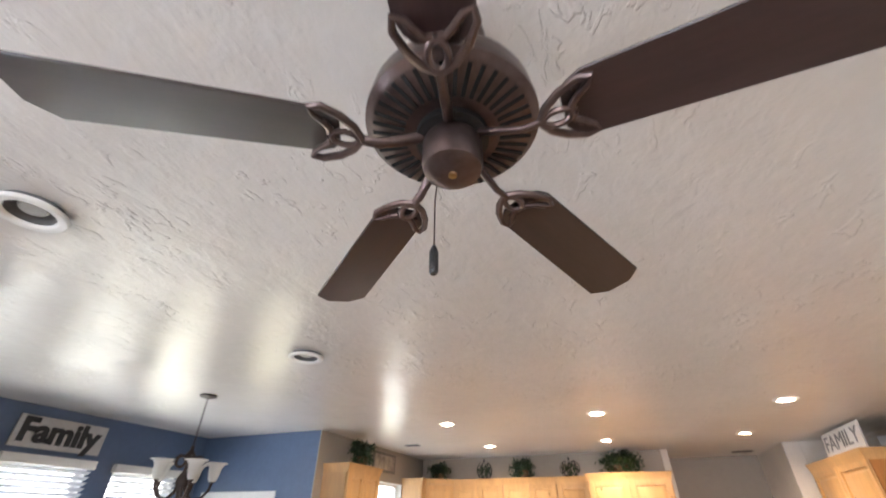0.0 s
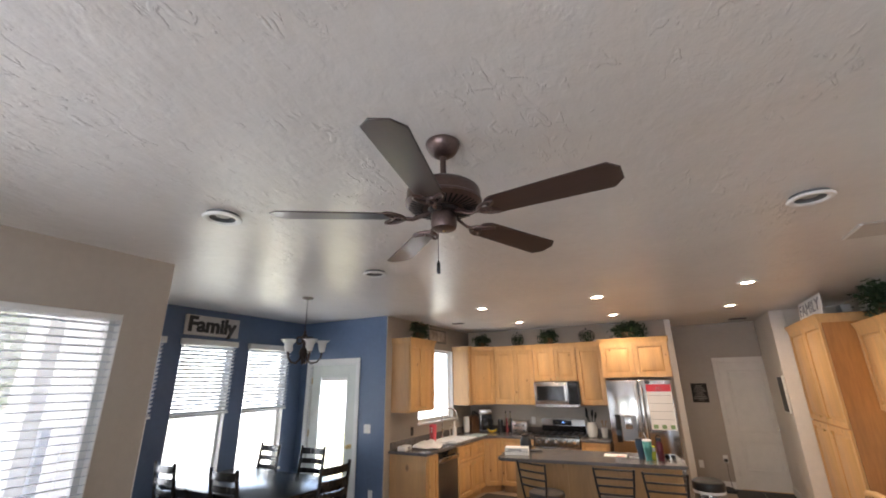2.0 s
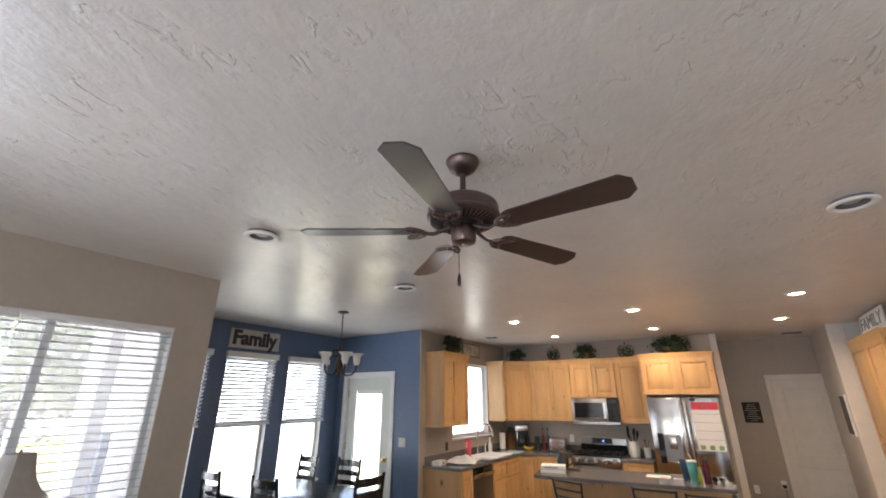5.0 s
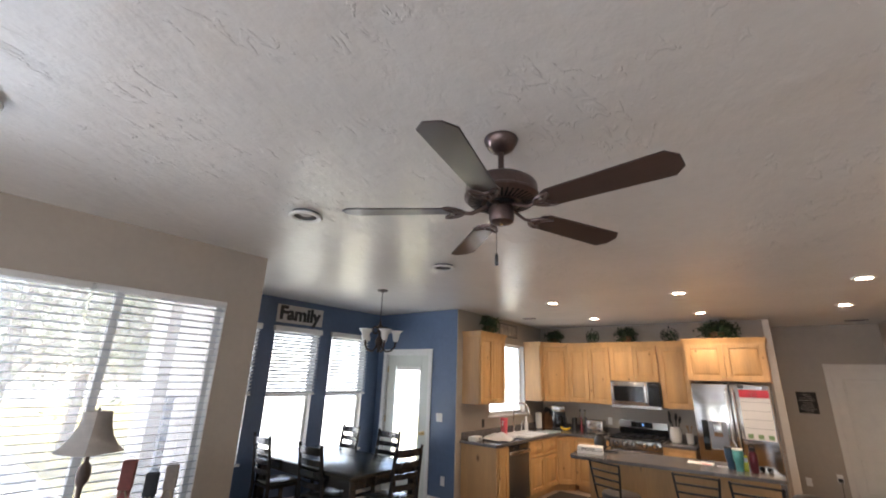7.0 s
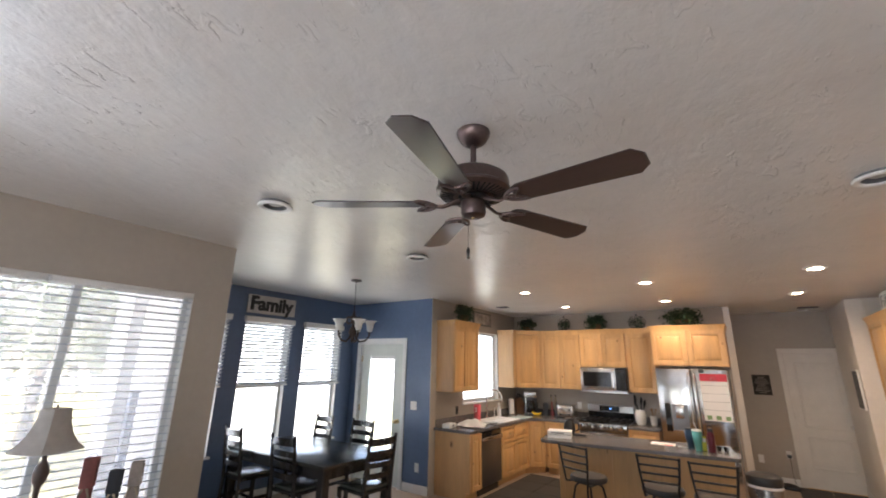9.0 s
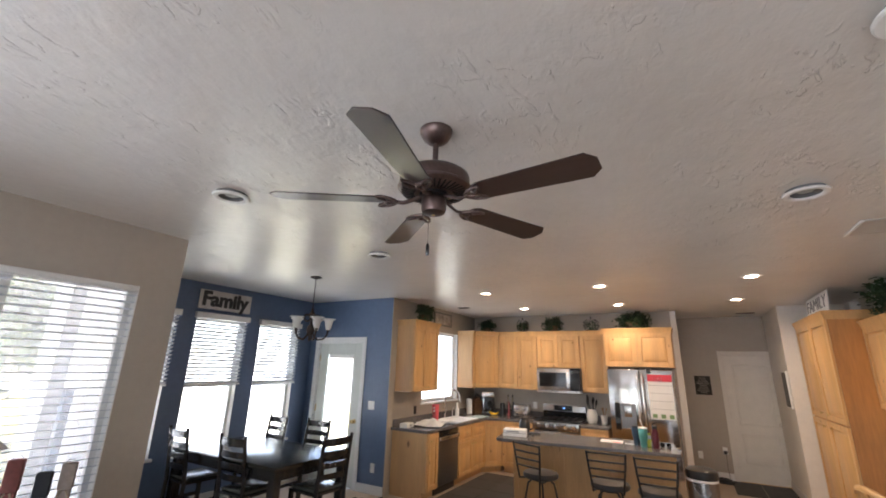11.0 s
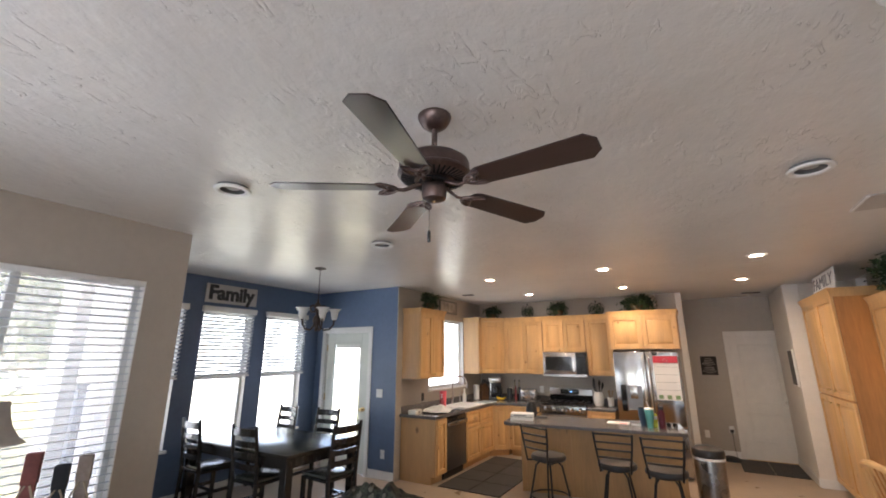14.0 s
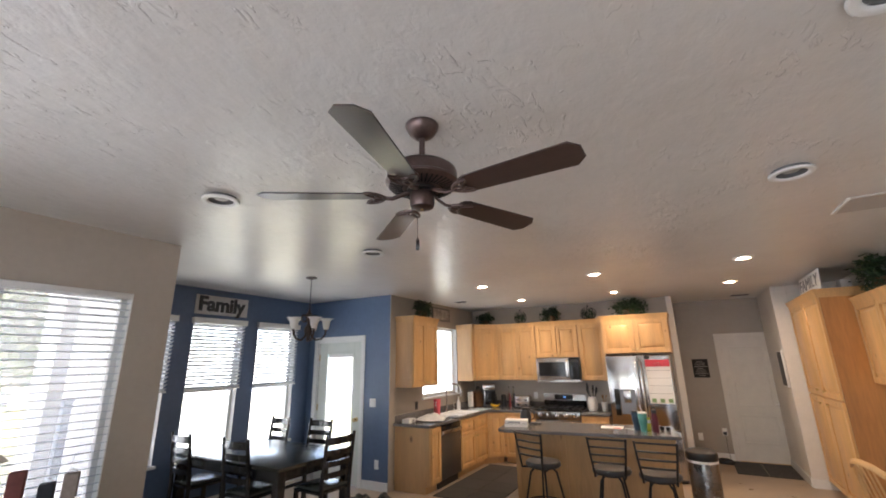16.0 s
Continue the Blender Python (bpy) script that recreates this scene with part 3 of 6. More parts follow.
# ---- cabinets ----
def panel_door(w, h, rail=0.06):
    """A framed door with a raised field; local x 0..w, z 0..h, front at -y."""
    bm = bmesh.new()
    t = 0.024
    box(bm, 0, rail, -t, 0, 0, h, bev=0.003)
    box(bm, w - rail, w, -t, 0, 0, h, bev=0.003)
    box(bm, rail, w - rail, -t + 0.001, 0, 0, rail)
    box(bm, rail, w - rail, -t + 0.001, 0, h - rail, h)
    box(bm, rail, w - rail, -0.004, -0.001, rail, h - rail)
    a, b, c, d = rail + 0.018, w - rail - 0.018, rail + 0.018, h - rail - 0.018
    k = 0.03
    if b - a > 3 * k and d - c > 3 * k:
        lo = [bm.verts.new(p) for p in ((a, -0.004, c), (b, -0.004, c), (b, -0.004, d), (a, -0.004, d))]
        hi = [bm.verts.new(p) for p in ((a + k, -0.021, c + k), (b - k, -0.021, c + k), (b - k, -0.021, d - k), (a + k, -0.021, d - k))]
        bm.faces.new(hi)
        for i in range(4):
            bm.faces.new((lo[i], lo[(i + 1) % 4], hi[(i + 1) % 4], hi[i]))
    bmesh.ops.recalc_face_normals(bm, faces=bm.faces)
    return bm


PULL = lathe([(0, 0), (0.009, 0), (0.006, 0.006), (0.006, 0.014), (0.015, 0.02), (0.015, 0.026), (0.008, 0.031), (0, 0.032)], 14)
PULL = finish("knob", PULL, M_BRASS)


def cabinet(name, m, w, d, h, fronts, label, toe=0.0, crown=0.0, category="cabinet", group="kitchen cabinets", crown_ends=(True, True), side=None):
    """Local x 0..w, front at y 0, back at y d. fronts: (x0, x1, z0, z1, knob x, knob z); a low front is a drawer."""
    c = thing(name, m, label, category, group)
    bm = bmesh.new()
    box(bm, 0, w, 0, d, toe, h, bev=0.002)
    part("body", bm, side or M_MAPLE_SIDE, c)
    if toe:
        part("toe_kick", bx(0.005, w - 0.005, 0.07, d, 0, toe), M_MAPLE_SIDE, c)
    for x0, x1, z0, z1, kx, kz in fronts:
        drawer = (z1 - z0) < 0.25
        fr = part("drawer_front" if drawer else "door", panel_door(x1 - x0, z1 - z0, 0.03 if drawer else 0.06), M_MAPLE, c, m=pose(x0, -0.001, z0))
        if kx is not None:
            part("knob", PULL, M_BRASS, fr, "small brass knob", m=pose(kx - x0, -0.024, kz - z0, 90))
    if crown:
        bm = bmesh.new()
        e0, e1 = crown_ends
        prof = ((0.003, h - 0.03), (0.007, h), (0.013, h + 0.02), (0.026, h + crown - 0.012), (0.028, h + crown))
        rings = []
        for o, z in prof:
            a, b = (o if e0 else 0), (o if e1 else 0)
            rings.append([bm.verts.new(p) for p in ((-a, d, z), (-a, -o - 0.021, z), (w + b, -o - 0.021, z), (w + b, d, z))])
        for p, q in zip(rings, rings[1:]):
            for i in range(3):
                bm.faces.new((p[i], p[i + 1], q[i + 1], q[i]))
        bm.faces.new(rings[-1])
        bmesh.ops.recalc_face_normals(bm, faces=bm.faces)
        part("crown_moulding", bm, M_MAPLE, c)
    return c


def pair(w, z0, z1, e=0.012, kz=None):
    """Two doors side by side with knobs at the middle."""
    mid = w / 2
    kz = kz if kz is not None else z0 + 0.05
    return [(e, mid - 0.004, z0, z1, mid - 0.035, kz), (mid + 0.004, w - e, z0, z1, mid + 0.035, kz)]


UZ, UH, UD = 1.365, 0.985, 0.31
CT = 0.875                                       # top of the worktops
CB = CT - 0.038
XU = XK + 0.002
# uppers on the window wall
cabinet("wall_cabinet", left_wall(XU + UD, 4.43, UZ), 0.72, UD, UH, pair(0.72, 0.012, UH - 0.02), "honey maple wall cabinet beside the kitchen window", crown=0.06)
cabinet("wall_cabinet", left_wall(XU + UD, 6.44, UZ), 0.134, UD, UH, [(0.012, 0.124, 0.012, UH - 0.02, 0.03, 0.06)], "narrow honey maple wall cabinet in the corner", crown=0.06, crown_ends=(True, False))
# corner unit with a slanting front
corner = thing("corner_cabinet", pose(XU, YB - 0.002, UZ), "honey maple corner wall cabinet with a slanting door", "cabinet", "kitchen cabinets")
part("body", prism([(0, 0), (0, -0.62), (UD, -0.62), (0.66, -UD), (0.66, 0)], 0, UH), M_MAPLE_SIDE, corner)
dl = math.hypot(0.66 - UD, 0.62 - UD)
ang = math.degrees(math.atan2(0.62 - UD, 0.66 - UD))
fr = part("door", panel_door(dl - 0.02, UH - 0.032), M_MAPLE, corner, m=pose(UD, -0.62, 0.012, 0, 0, ang) @ pose(0.01, -0.001, 0))
part("knob", PULL, M_BRASS, fr, "small brass knob", m=pose(0.04, -0.02, 0.05, 90))
part("crown_moulding", prism([(0, 0), (0, -0.62), (UD + 0.05, -0.655), (0.685, -UD - 0.06), (0.66, 0)], UH - 0.01, UH + 0.06), M_MAPLE, corner)
# uppers on the back wall
xa = XU + 0.66
YU = YB - 0.002 - UD
cabinet("wall_cabinet", pose(xa + 0.002, YU, UZ), -1.49 - xa - 0.004, UD, UH, pair(-1.49 - xa - 0.004, 0.012, UH - 0.02), "honey maple wall cabinet with two raised-panel doors", crown=0.06, crown_ends=(False, False))
cabinet("wall_cabinet", pose(-1.49, YU, 1.76), 0.77, UD, UZ + UH - 1.76, pair(0.77, 0.012, UZ + UH - 1.76 - 0.02), "short honey maple wall cabinet above the microwave", crown=0.06, crown_ends=(False, False))
cabinet("wall_cabinet", pose(-0.718, YU, UZ), 0.448, UD, UH, [(0.012, 0.436, 0.012, UH - 0.02, 0.045, 0.06)], "tall honey maple wall cabinet beside the microwave", crown=0.06, crown_ends=(False, False))
cabinet("fridge_cabinet", pose(-0.268, 6.55, 1.80), 1.00, YB - 6.552, 0.55, pair(1.00, 0.012, 0.53), "deep honey maple cabinet above the refrigerator", crown=0.06)

# base units, window wall
XB = XK + 0.60
BH = CB
cabinet("base_cabinet", left_wall(XB, 4.43, 0), 0.30, 0.598, BH, [(0.03, 0.29, 0.115, BH - 0.015, 0.06, BH - 0.10)], "honey maple base cabinet with a plain end panel", toe=0.10)
cabinet("base_cabinet", left_wall(XB, 5.345, 0), 1.03, 0.598, BH, [(0.012, 0.50, 0.60, BH - 0.015, 0.25, 0.72), (0.51, 1.018, 0.60, BH - 0.015, 0.77, 0.72), (0.012, 0.50, 0.115, 0.588, 0.45, 0.54), (0.51, 1.018, 0.115, 0.588, 0.56, 0.54)], "honey maple sink base cabinet with drawers above doors", toe=0.10)
corner = thing("corner_base_cabinet", pose(XU, YB - 0.002, 0), "honey maple corner base cabinet with a slanting door", "cabinet", "kitchen cabinets")
part("body", prism([(0, 0), (0, -0.82), (0.598, -0.82), (0.84, -0.64), (0.84, 0)], 0.10, BH), M_MAPLE_SIDE, corner)
part("toe_kick", prism([(0, 0), (0, -0.82), (0.53, -0.82), (0.79, -0.58), (0.79, 0)], 0, 0.10), M_MAPLE_SIDE, corner)
dl = math.hypot(0.242, 0.18)
fr = part("door", panel_door(dl - 0.03, BH - 0.135), M_MAPLE, corner, m=pose(0.598, -0.82, 0.115, 0, 0, math.degrees(math.atan2(0.18, 0.242))) @ pose(0.015, -0.001, 0))
part("knob", PULL, M_BRASS, fr, "small brass knob", m=pose(0.05, -0.02, BH - 0.20, 90))
YF = YB - 0.64
xc = XU + 0.842
cabinet("base_cabinet", pose(xc, YF, 0), -1.494 - xc, 0.638, BH, [(0.01, -1.494 - xc - 0.012, 0.62, BH - 0.015, (-1.494 - xc) / 2, 0.72), (0.01, -1.494 - xc - 0.012, 0.115, 0.608, 0.42, 0.55)], "honey maple base cabinet beside the range", toe=0.10)
cabinet("base_cabinet", pose(-0.722, YF, 0), 0.44, 0.638, BH, [(0.012, 0.428, 0.62, BH - 0.015, 0.22, 0.72), (0.012, 0.428, 0.115, 0.608, 0.05, 0.55)], "honey maple base cabinet between range and refrigerator", toe=0.10)

# worktops
bm = prism([(XK + 0.003, 4.385), (XB + 0.03, 4.385), (XB + 0.03, YB - 0.84), (XK + 0.86, YF - 0.03), (-1.496, YF - 0.03), (-1.496, YB - 0.003), (XK + 0.003, YB - 0.003)], CB + 0.001, CT)
bmesh.ops.bevel(bm, geom=[e for e in bm.edges if abs(e.verts[0].co.z - e.verts[1].co.z) < 1e-5], offset=0.006, segments=2, affect='EDGES')
worktop = thing("kitchen_worktop", I4, "dark grey laminate worktop running round the corner", "worktop")
part("top", bm, M_COUNTER, worktop)
part("splashback", bx(XK + 0.003, XK + 0.022, 4.43, YB - 0.024, CT + 0.001, CT + 0.10, bev=0.003), M_COUNTER, worktop)
part("splashback", bx(XK + 0.003, -1.496, YB - 0.022, YB - 0.003, CT + 0.001, CT + 0.10, bev=0.003), M_COUNTER, worktop)
worktop = thing("kitchen_worktop", I4, "short grey laminate worktop beside the refrigerator", "worktop")
part("top", bx(-0.722, -0.27, YF - 0.03, YB - 0.003, CB + 0.001, CT, bev=0.006, seg=2), M_COUNTER, worktop)
part("splashback", bx(-0.722, -0.27, YB - 0.022, YB - 0.003, CT + 0.001, CT + 0.10, bev=0.003), M_COUNTER, worktop)

# pantry, wall uppers on the right wall
def right_wall(x, y, z):
    """Local x runs to -y, the room lies at world -x."""
    return pose(x, y, z, 0, 0, -90)


pw = 1.50
fr = []
for a, b, k1 in ((0.012, 0.744, 0.60), (0.756, pw - 0.012, 0.90)):
    fr += [(a, b, 1.235, 2.38, k1, 1.30), (a, b, 0.115, 1.215, k1, 1.14)]
cabinet("pantry_cabinet", right_wall(2.345, 6.985, 0), pw, XR - 2.347, 2.40, fr, "tall honey maple pantry cabinet with upper and lower doors", toe=0.10, crown=0.07, group="tall cabinets", side=M_MAPLE_SHADED)
cabinet("wall_cabinet", right_wall(2.64, 5.478, 1.42), 1.26, XR - 2.642, 0.86, pair(1.26, 0.012, 0.84), "honey maple wall cabinet beside the pantry", crown=0.06, crown_ends=(False, True), group="tall cabinets")

# ---- island ----
island = thing("kitchen_island", pose(-1.30, 4.50, 0, 0, 0, ISL), "maple kitchen island with a grey laminate breakfast bar", "island")
LI = 2.06
part("body", bx(0.11, LI - 0.03, 0.36, 0.79, 0.0, CB, bev=0.003), M_MAPLE_ISLAND, island)
out = []
for cx, cy, a0 in ((LI - 0.05, 0.05, -90), (LI - 0.05, 0.77, 0), (0.05, 0.72, 90), (0.05, 0.10, 180)):
    r = 0.05 if cx > 1 else 0.10
    for k in range(7):
        a = radians(a0 + 15 * k)
        out.append((cx + r * math.cos(a), cy + r * math.sin(a)))
bm = prism(out, CB + 0.001, CT)
bmesh.ops.bevel(bm, geom=[e for e in bm.edges if abs(e.verts[0].co.z - e.verts[1].co.z) < 1e-5], offset=0.006, segments=2, affect='EDGES')
part("bar_top", bm, M_COUNTER, island, "grey laminate top")
for x in (0.11, 0.70, 1.38, LI - 0.09):
    part("panel_batten", bx(x, x + 0.06, 0.352, 0.36, 0.0, CB - 0.002, bev=0.002), M_MAPLE_ISLAND, island)

# ---- ceiling fan ----
FX, FY = 0.044, 0.545
fan = thing("ceiling_fan", pose(FX, FY, H), "bronze five-blade ceiling fan with dark rosewood blades", "fan")
part("canopy", lathe([(0.0, 0), (0.072, 0.0), (0.074, -0.006), (0.070, -0.02), (0.056, -0.045), (0.034, -0.062), (0.02, -0.066), (0.0, -0.066)], 36), M_BRONZE, fan)
part("downrod", lathe([(0.0127, -0.06), (0.0127, -0.16), (0.026, -0.163), (0.026, -0.19), (0, -0.19)], 20), M_BRONZE, fan)
bm = lathe([(0, -0.178), (0.03, -0.180), (0.075, -0.190), (0.122, -0.205), (0.145, -0.222), (0.150, -0.236), (0.150, -0.268), (0.155, -0.272), (0.155, -0.282), (0.147, -0.288)], 48)
part("motor_housing", bm, M_BRONZE, fan)
part("vent_plate", lathe([(0.147, -0.288), (0.139, -0.296), (0.085, -0.304), (0.045, -0.304), (0, -0.304)], 48), M_BRONZE, fan)
rib = finish("vent_slot", bx(-0.028, 0.028, -0.0034, 0.0034, -0.0012, 0.0012), M_DARKGAP)
for k in range(40):
    part("vent_slot", rib, M_DARKGAP, fan, m=pose(0, 0, 0, 0, 0, k * 9 + 4.5) @ pose(0.112, 0, -0.3005, 0, -8.4, 0))
part("flywheel", lathe([(0.064, -0.303), (0.064, -0.318), (0.045, -0.322), (0, -0.322)], 32), M_BLACK, fan)
part("switch_housing", lathe([(0.042, -0.320), (0.050, -0.323), (0.052, -0.330), (0.052, -0.372), (0.048, -0.386), (0.037, -0.392), (0.012, -0.395), (0, -0.395)], 36), M_BRONZE, fan)
part("finial", lathe([(0.007, -0.394), (0.007, -0.399), (0, -0.401)], 12), M_BRASS, fan, "small brass screw")
part("switch_hole", lathe([(0, 0), (0.006, 0), (0.006, 0.002), (0, 0.002)], 10), M_BLACK, fan, m=pose(0, 0, -0.33, 0, 0, -60) @ pose(0, -0.0520, -0.015, 90))


def blade_outline():
    r0, r1, w0, w1 = 0.190, 0.672, 0.056, 0.069
    p = [(r0, -0.030), (r0 + 0.012, -0.045), (r0 + 0.035, -w0), (r1 - 0.035, -w1), (r1, -w1 + 0.038), (r1, w1 - 0.038), (r1 - 0.035, w1), (r0 + 0.035, w0), (r0 + 0.012, 0.045), (r0, 0.030)]
    return p


bm = prism(blade_outline(), -0.003, 0.003)
bmesh.ops.bevel(bm, geom=[e for e in bm.edges if abs(e.verts[0].co.z - e.verts[1].co.z) < 1e-5], offset=0.0015, segments=1, affect='EDGES')
ME_BLADE = finish("blade", bm, M_BLADE)
bm = bmesh.new()
tube([(0.05, 0, 0.022), (0.09, 0, 0.004), (0.125, 0, -0.010), (0.153, 0, -0.008)], [0.011, 0.010, 0.009, 0.009], 10, bm, flat=0.7)
for s in (1, -1):
    tube([(0.153, 0, -0.008), (0.166, s * 0.024, -0.008), (0.188, s * 0.042, -0.008), (0.218, s * 0.055, -0.007), (0.236, s * 0.052, -0.007), (0.230, s * 0.038, -0.007), (0.215, s * 0.026, -0.007), (0.204, s * 0.014, -0.008), (0.206, s * 0.003, -0.008)], [0.0075, 0.007, 0.007, 0.0065, 0.006, 0.006, 0.006, 0.006, 0.005], 8, bm)
tube([(0.180 + 0.022 * math.cos(a), 0.014 * math.sin(a), -0.010) for a in [k * math.pi / 6 for k in range(12)]], 0.0055, 8, bm, closed=True)
ME_IRON = finish("blade_iron", bm, M_BRONZE)
ME_SCREW = finish("screw", lathe([(0, -0.004), (0.004, -0.004), (0.005, 0.0), (0, 0.0)], 8), M_BRONZE)
for k in range(5):
    turn = pose(0, 0, -0.337, 0, 0, FAN + 72 * k)
    iron = part("blade_iron", ME_IRON, M_BRONZE, fan, "looped bronze blade bracket", m=turn)
    bl = part("blade", ME_BLADE, M_BLADE, fan, "dark rosewood veneer blade", m=turn @ pose(0, 0, 0.002, -11))
    for sx, sy in ((0.212, 0.03), (0.212, -0.03), (0.202, 0.0)):
        part("screw", ME_SCREW, M_BRONZE, bl, m=pose(sx, sy, -0.003))
pull = part("pull_chain", tube([(-0.040, 0.032, -0.365), (-0.046, 0.036, -0.41), (-0.046, 0.036, -0.505)], 0.0013, 6), M_BRONZE, fan)
part("pull_tassel", lathe([(0, -0.50), (0.003, -0.503), (0.0075, -0.515), (0.0075, -0.552), (0.005, -0.556), (0, -0.556)], 12), M_BLACKWOOD, pull, "small dark wooden pull", m=pose(-0.046, 0.036, 0))

# ---- recessed ceiling lights ----
def can_light(x, y, lit, label):
    c = thing("recessed_light", pose(x, y, H), label, "ceiling light", group="recessed ceiling lights")
    drop = 0.0 if lit else -0.020
    r = 0.094 if lit else 0.108
    part("trim_ring", lathe([(r - 0.018, drop), (r, drop), (r, drop - 0.006), (r - 0.006, drop - 0.012), (r - 0.024, drop - 0.013), (r - 0.034, drop - 0.008), (r - 0.037, drop - 0.002)], 40), M_WHITE, c)
    if lit:
        part("lens", lathe([(0.0572, -0.003), (0.036, -0.0045), (0, -0.005)], 32), M_BULB, c, "glowing warm white lens")
        lamp = new("downlight", bpy.data.lights.new("downlight", 'SPOT'))
        lamp.data.energy, lamp.data.spot_size, lamp.data.spot_blend, lamp.data.shadow_soft_size, lamp.data.color = CANS, radians(160), 1.0, 0.05, (1.0, 0.75, 0.50)
        lamp.matrix_world = pose(x, y, H - 0.02)
    else:
        # Dark ring paints in the shadow between the dropped trim and the ceiling.
        part("collar", lathe([(0.090, -0.0005), (0.090, -0.0205)], 36), M_BAFFLE, c, "dark ring for the shadow behind the trim")
        part("baffle", lathe([(0.072, -0.016), (0.066, -0.006), (0.058, -0.0012), (0.040, -0.001)], 36), M_BAFFLE, c, "dark grey baffle")
        part("bulb_face", lathe([(0.043, -0.001), (0.038, -0.010), (0.020, -0.014), (0, -0.015)], 28), M_FROST, c, "unlit frosted bulb")
    return c


M_BAFFLE = mat("grey_baffle_and_shadow", (0.14, 0.14, 0.14), 0.6)
M_FROST = mat("frosted_bulb", (0.36, 0.36, 0.35), 0.3)
for x in (-1.45, 0.07, 1.59):
    for y in (4.46, 6.11):
        can_light(x, y, True, "white recessed ceiling light, lit")
for x, y in ((-1.46, 0.58), (-1.50, 2.11), (1.575, 2.0), (1.57, 0.60), (-1.46, -0.94)):
    can_light(x, y, False, "white recessed ceiling light, unlit")

# ---- kitchen appliances ----
mw = thing("microwave", pose(-1.486, 6.80, 1.338), "stainless over-range microwave with a dark glass door", "microwave")
part("body", bx(0, 0.762, 0.03, 0.395, 0, 0.418, bev=0.004), M_DARKSTEEL, mw)
dr = part("door", bx(0.002, 0.585, 0, 0.03, 0.05, 0.416, bev=0.005, seg=2), M_STEEL, mw, "stainless door frame")
part("window", bx(0.045, 0.52, -0.003, 0.001, 0.105, 0.345, bev=0.002), M_BLACKGLASS, dr, "dark glass window")
part("handle", tube([(0.555, -0.002, 0.085), (0.555, -0.035, 0.105), (0.555, -0.035, 0.36), (0.555, -0.002, 0.38)], 0.016, 10), M_BRIGHT, dr)
cp = part("control_panel", bx(0.588, 0.760, 0, 0.03, 0.05, 0.416, bev=0.004), M_BLACKGLASS, mw)
part("display", bx(0.61, 0.74, -0.0015, 0.0, 0.34, 0.385), M_BLACK, cp)
part("vent_strip", bx(0.002, 0.760, 0.004, 0.03, 0.0, 0.046, bev=0.003), M_STEEL, mw)

rg = thing("kitchen_range", pose(-1.488, YF - 0.035, 0.025), "stainless gas range with black cooktop and front knobs", "range")
part("body", bx(0.002, 0.760, 0.04, 0.66, 0.0, 0.86, bev=0.004), M_DARKSTEEL, rg)
part("cooktop", bx(0.002, 0.760, 0.02, 0.60, 0.862, 0.885, bev=0.006, seg=2), M_BLACKGLASS, rg, "glossy black cooktop")
for gx in (0.03, 0.27, 0.51):
    bm = bmesh.new()
    for k in range(3):
        box(bm, gx, gx + 0.22, 0.06 + 0.22 * k, 0.075 + 0.22 * k, 0.900, 0.914)
    for k in range(3):
        box(bm, gx + 0.1025 * k, gx + 0.015 + 0.1025 * k, 0.06, 0.515, 0.886, 0.908)
    part("grate", bm, M_IRON, rg)
ctl = part("control_fascia", bx(0.002, 0.760, 0.0, 0.06, 0.725, 0.862, bev=0.008, seg=2), mat("satin_fascia_steel", (0.34, 0.33, 0.32), 0.25, metal=1.0, var=0.05), rg)
ME_DIAL = finish("dial", lathe([(0.034, 0), (0.034, 0.006), (0.027, 0.01), (0.025, 0.038), (0.021, 0.043), (0, 0.043)], 20), M_BRIGHT)
for k in range(5):
    part("dial", ME_DIAL, M_BRIGHT, ctl, "bright steel burner knob", m=pose(0.09 + 0.145 * k, 0.0, 0.80, 90))
    part("dial_ring", lathe([(0.034, 0), (0.042, 0), (0.042, 0.004), (0.034, 0.004)], 20), M_BLACK, ctl, m=pose(0.09 + 0.145 * k, 0.0, 0.80, 90))
ov = part("oven_door", bx(0.006, 0.756, 0.012, 0.04, 0.20, 0.718, bev=0.006), M_STEEL, rg)
part("oven_window", bx(0.12, 0.64, 0.008, 0.013, 0.32, 0.60, bev=0.002), M_BLACKGLASS, ov)
part("handle", tube([(0.06, 0.012, 0.68), (0.06, -0.04, 0.68), (0.70, -0.04, 0.68), (0.70, 0.012, 0.68)], 0.012, 10), M_STEEL, ov)
part("drawer", bx(0.006, 0.756, 0.012, 0.04, 0.06, 0.19, bev=0.006), M_STEEL, rg)
part("plinth", bx(0.02, 0.742, 0.10, 0.60, -0.025, 0.0), M_BLACK, rg)
bg = part("backguard", bx(0.002, 0.760, 0.60, 0.665, 0.862, 1.10, bev=0.01, seg=2), mat("satin_range_steel", (0.32, 0.31, 0.30), 0.3, metal=1.0, var=0.05, scale=2, stretch=(0.6, 30, 30)), rg)
part("display_panel", bx(0.20, 0.53, 0.595, 0.602, 1.0, 1.085, bev=0.002), M_BLACKGLASS, bg)
part("black_riser", bx(0.004, 0.758, 0.592, 0.599, 0.886, 0.99, bev=0.002), M_BLACKGLASS, bg)
part("clock_digits", bx(0.365, 0.40, 0.5925, 0.596, 1.038, 1.052), glow("blue_display", (0.15, 0.4, 1.0), 0.6), bg, "small blue lit digits")

fg = thing("refrigerator", pose(-0.225, 6.42, 0), "stainless french-door refrigerator with a water dispenser", "refrigerator")
part("body", bx(0.0, 0.925, 0.075, 0.76, 0.02, 1.755, bev=0.006), M_DARKSTEEL, fg)
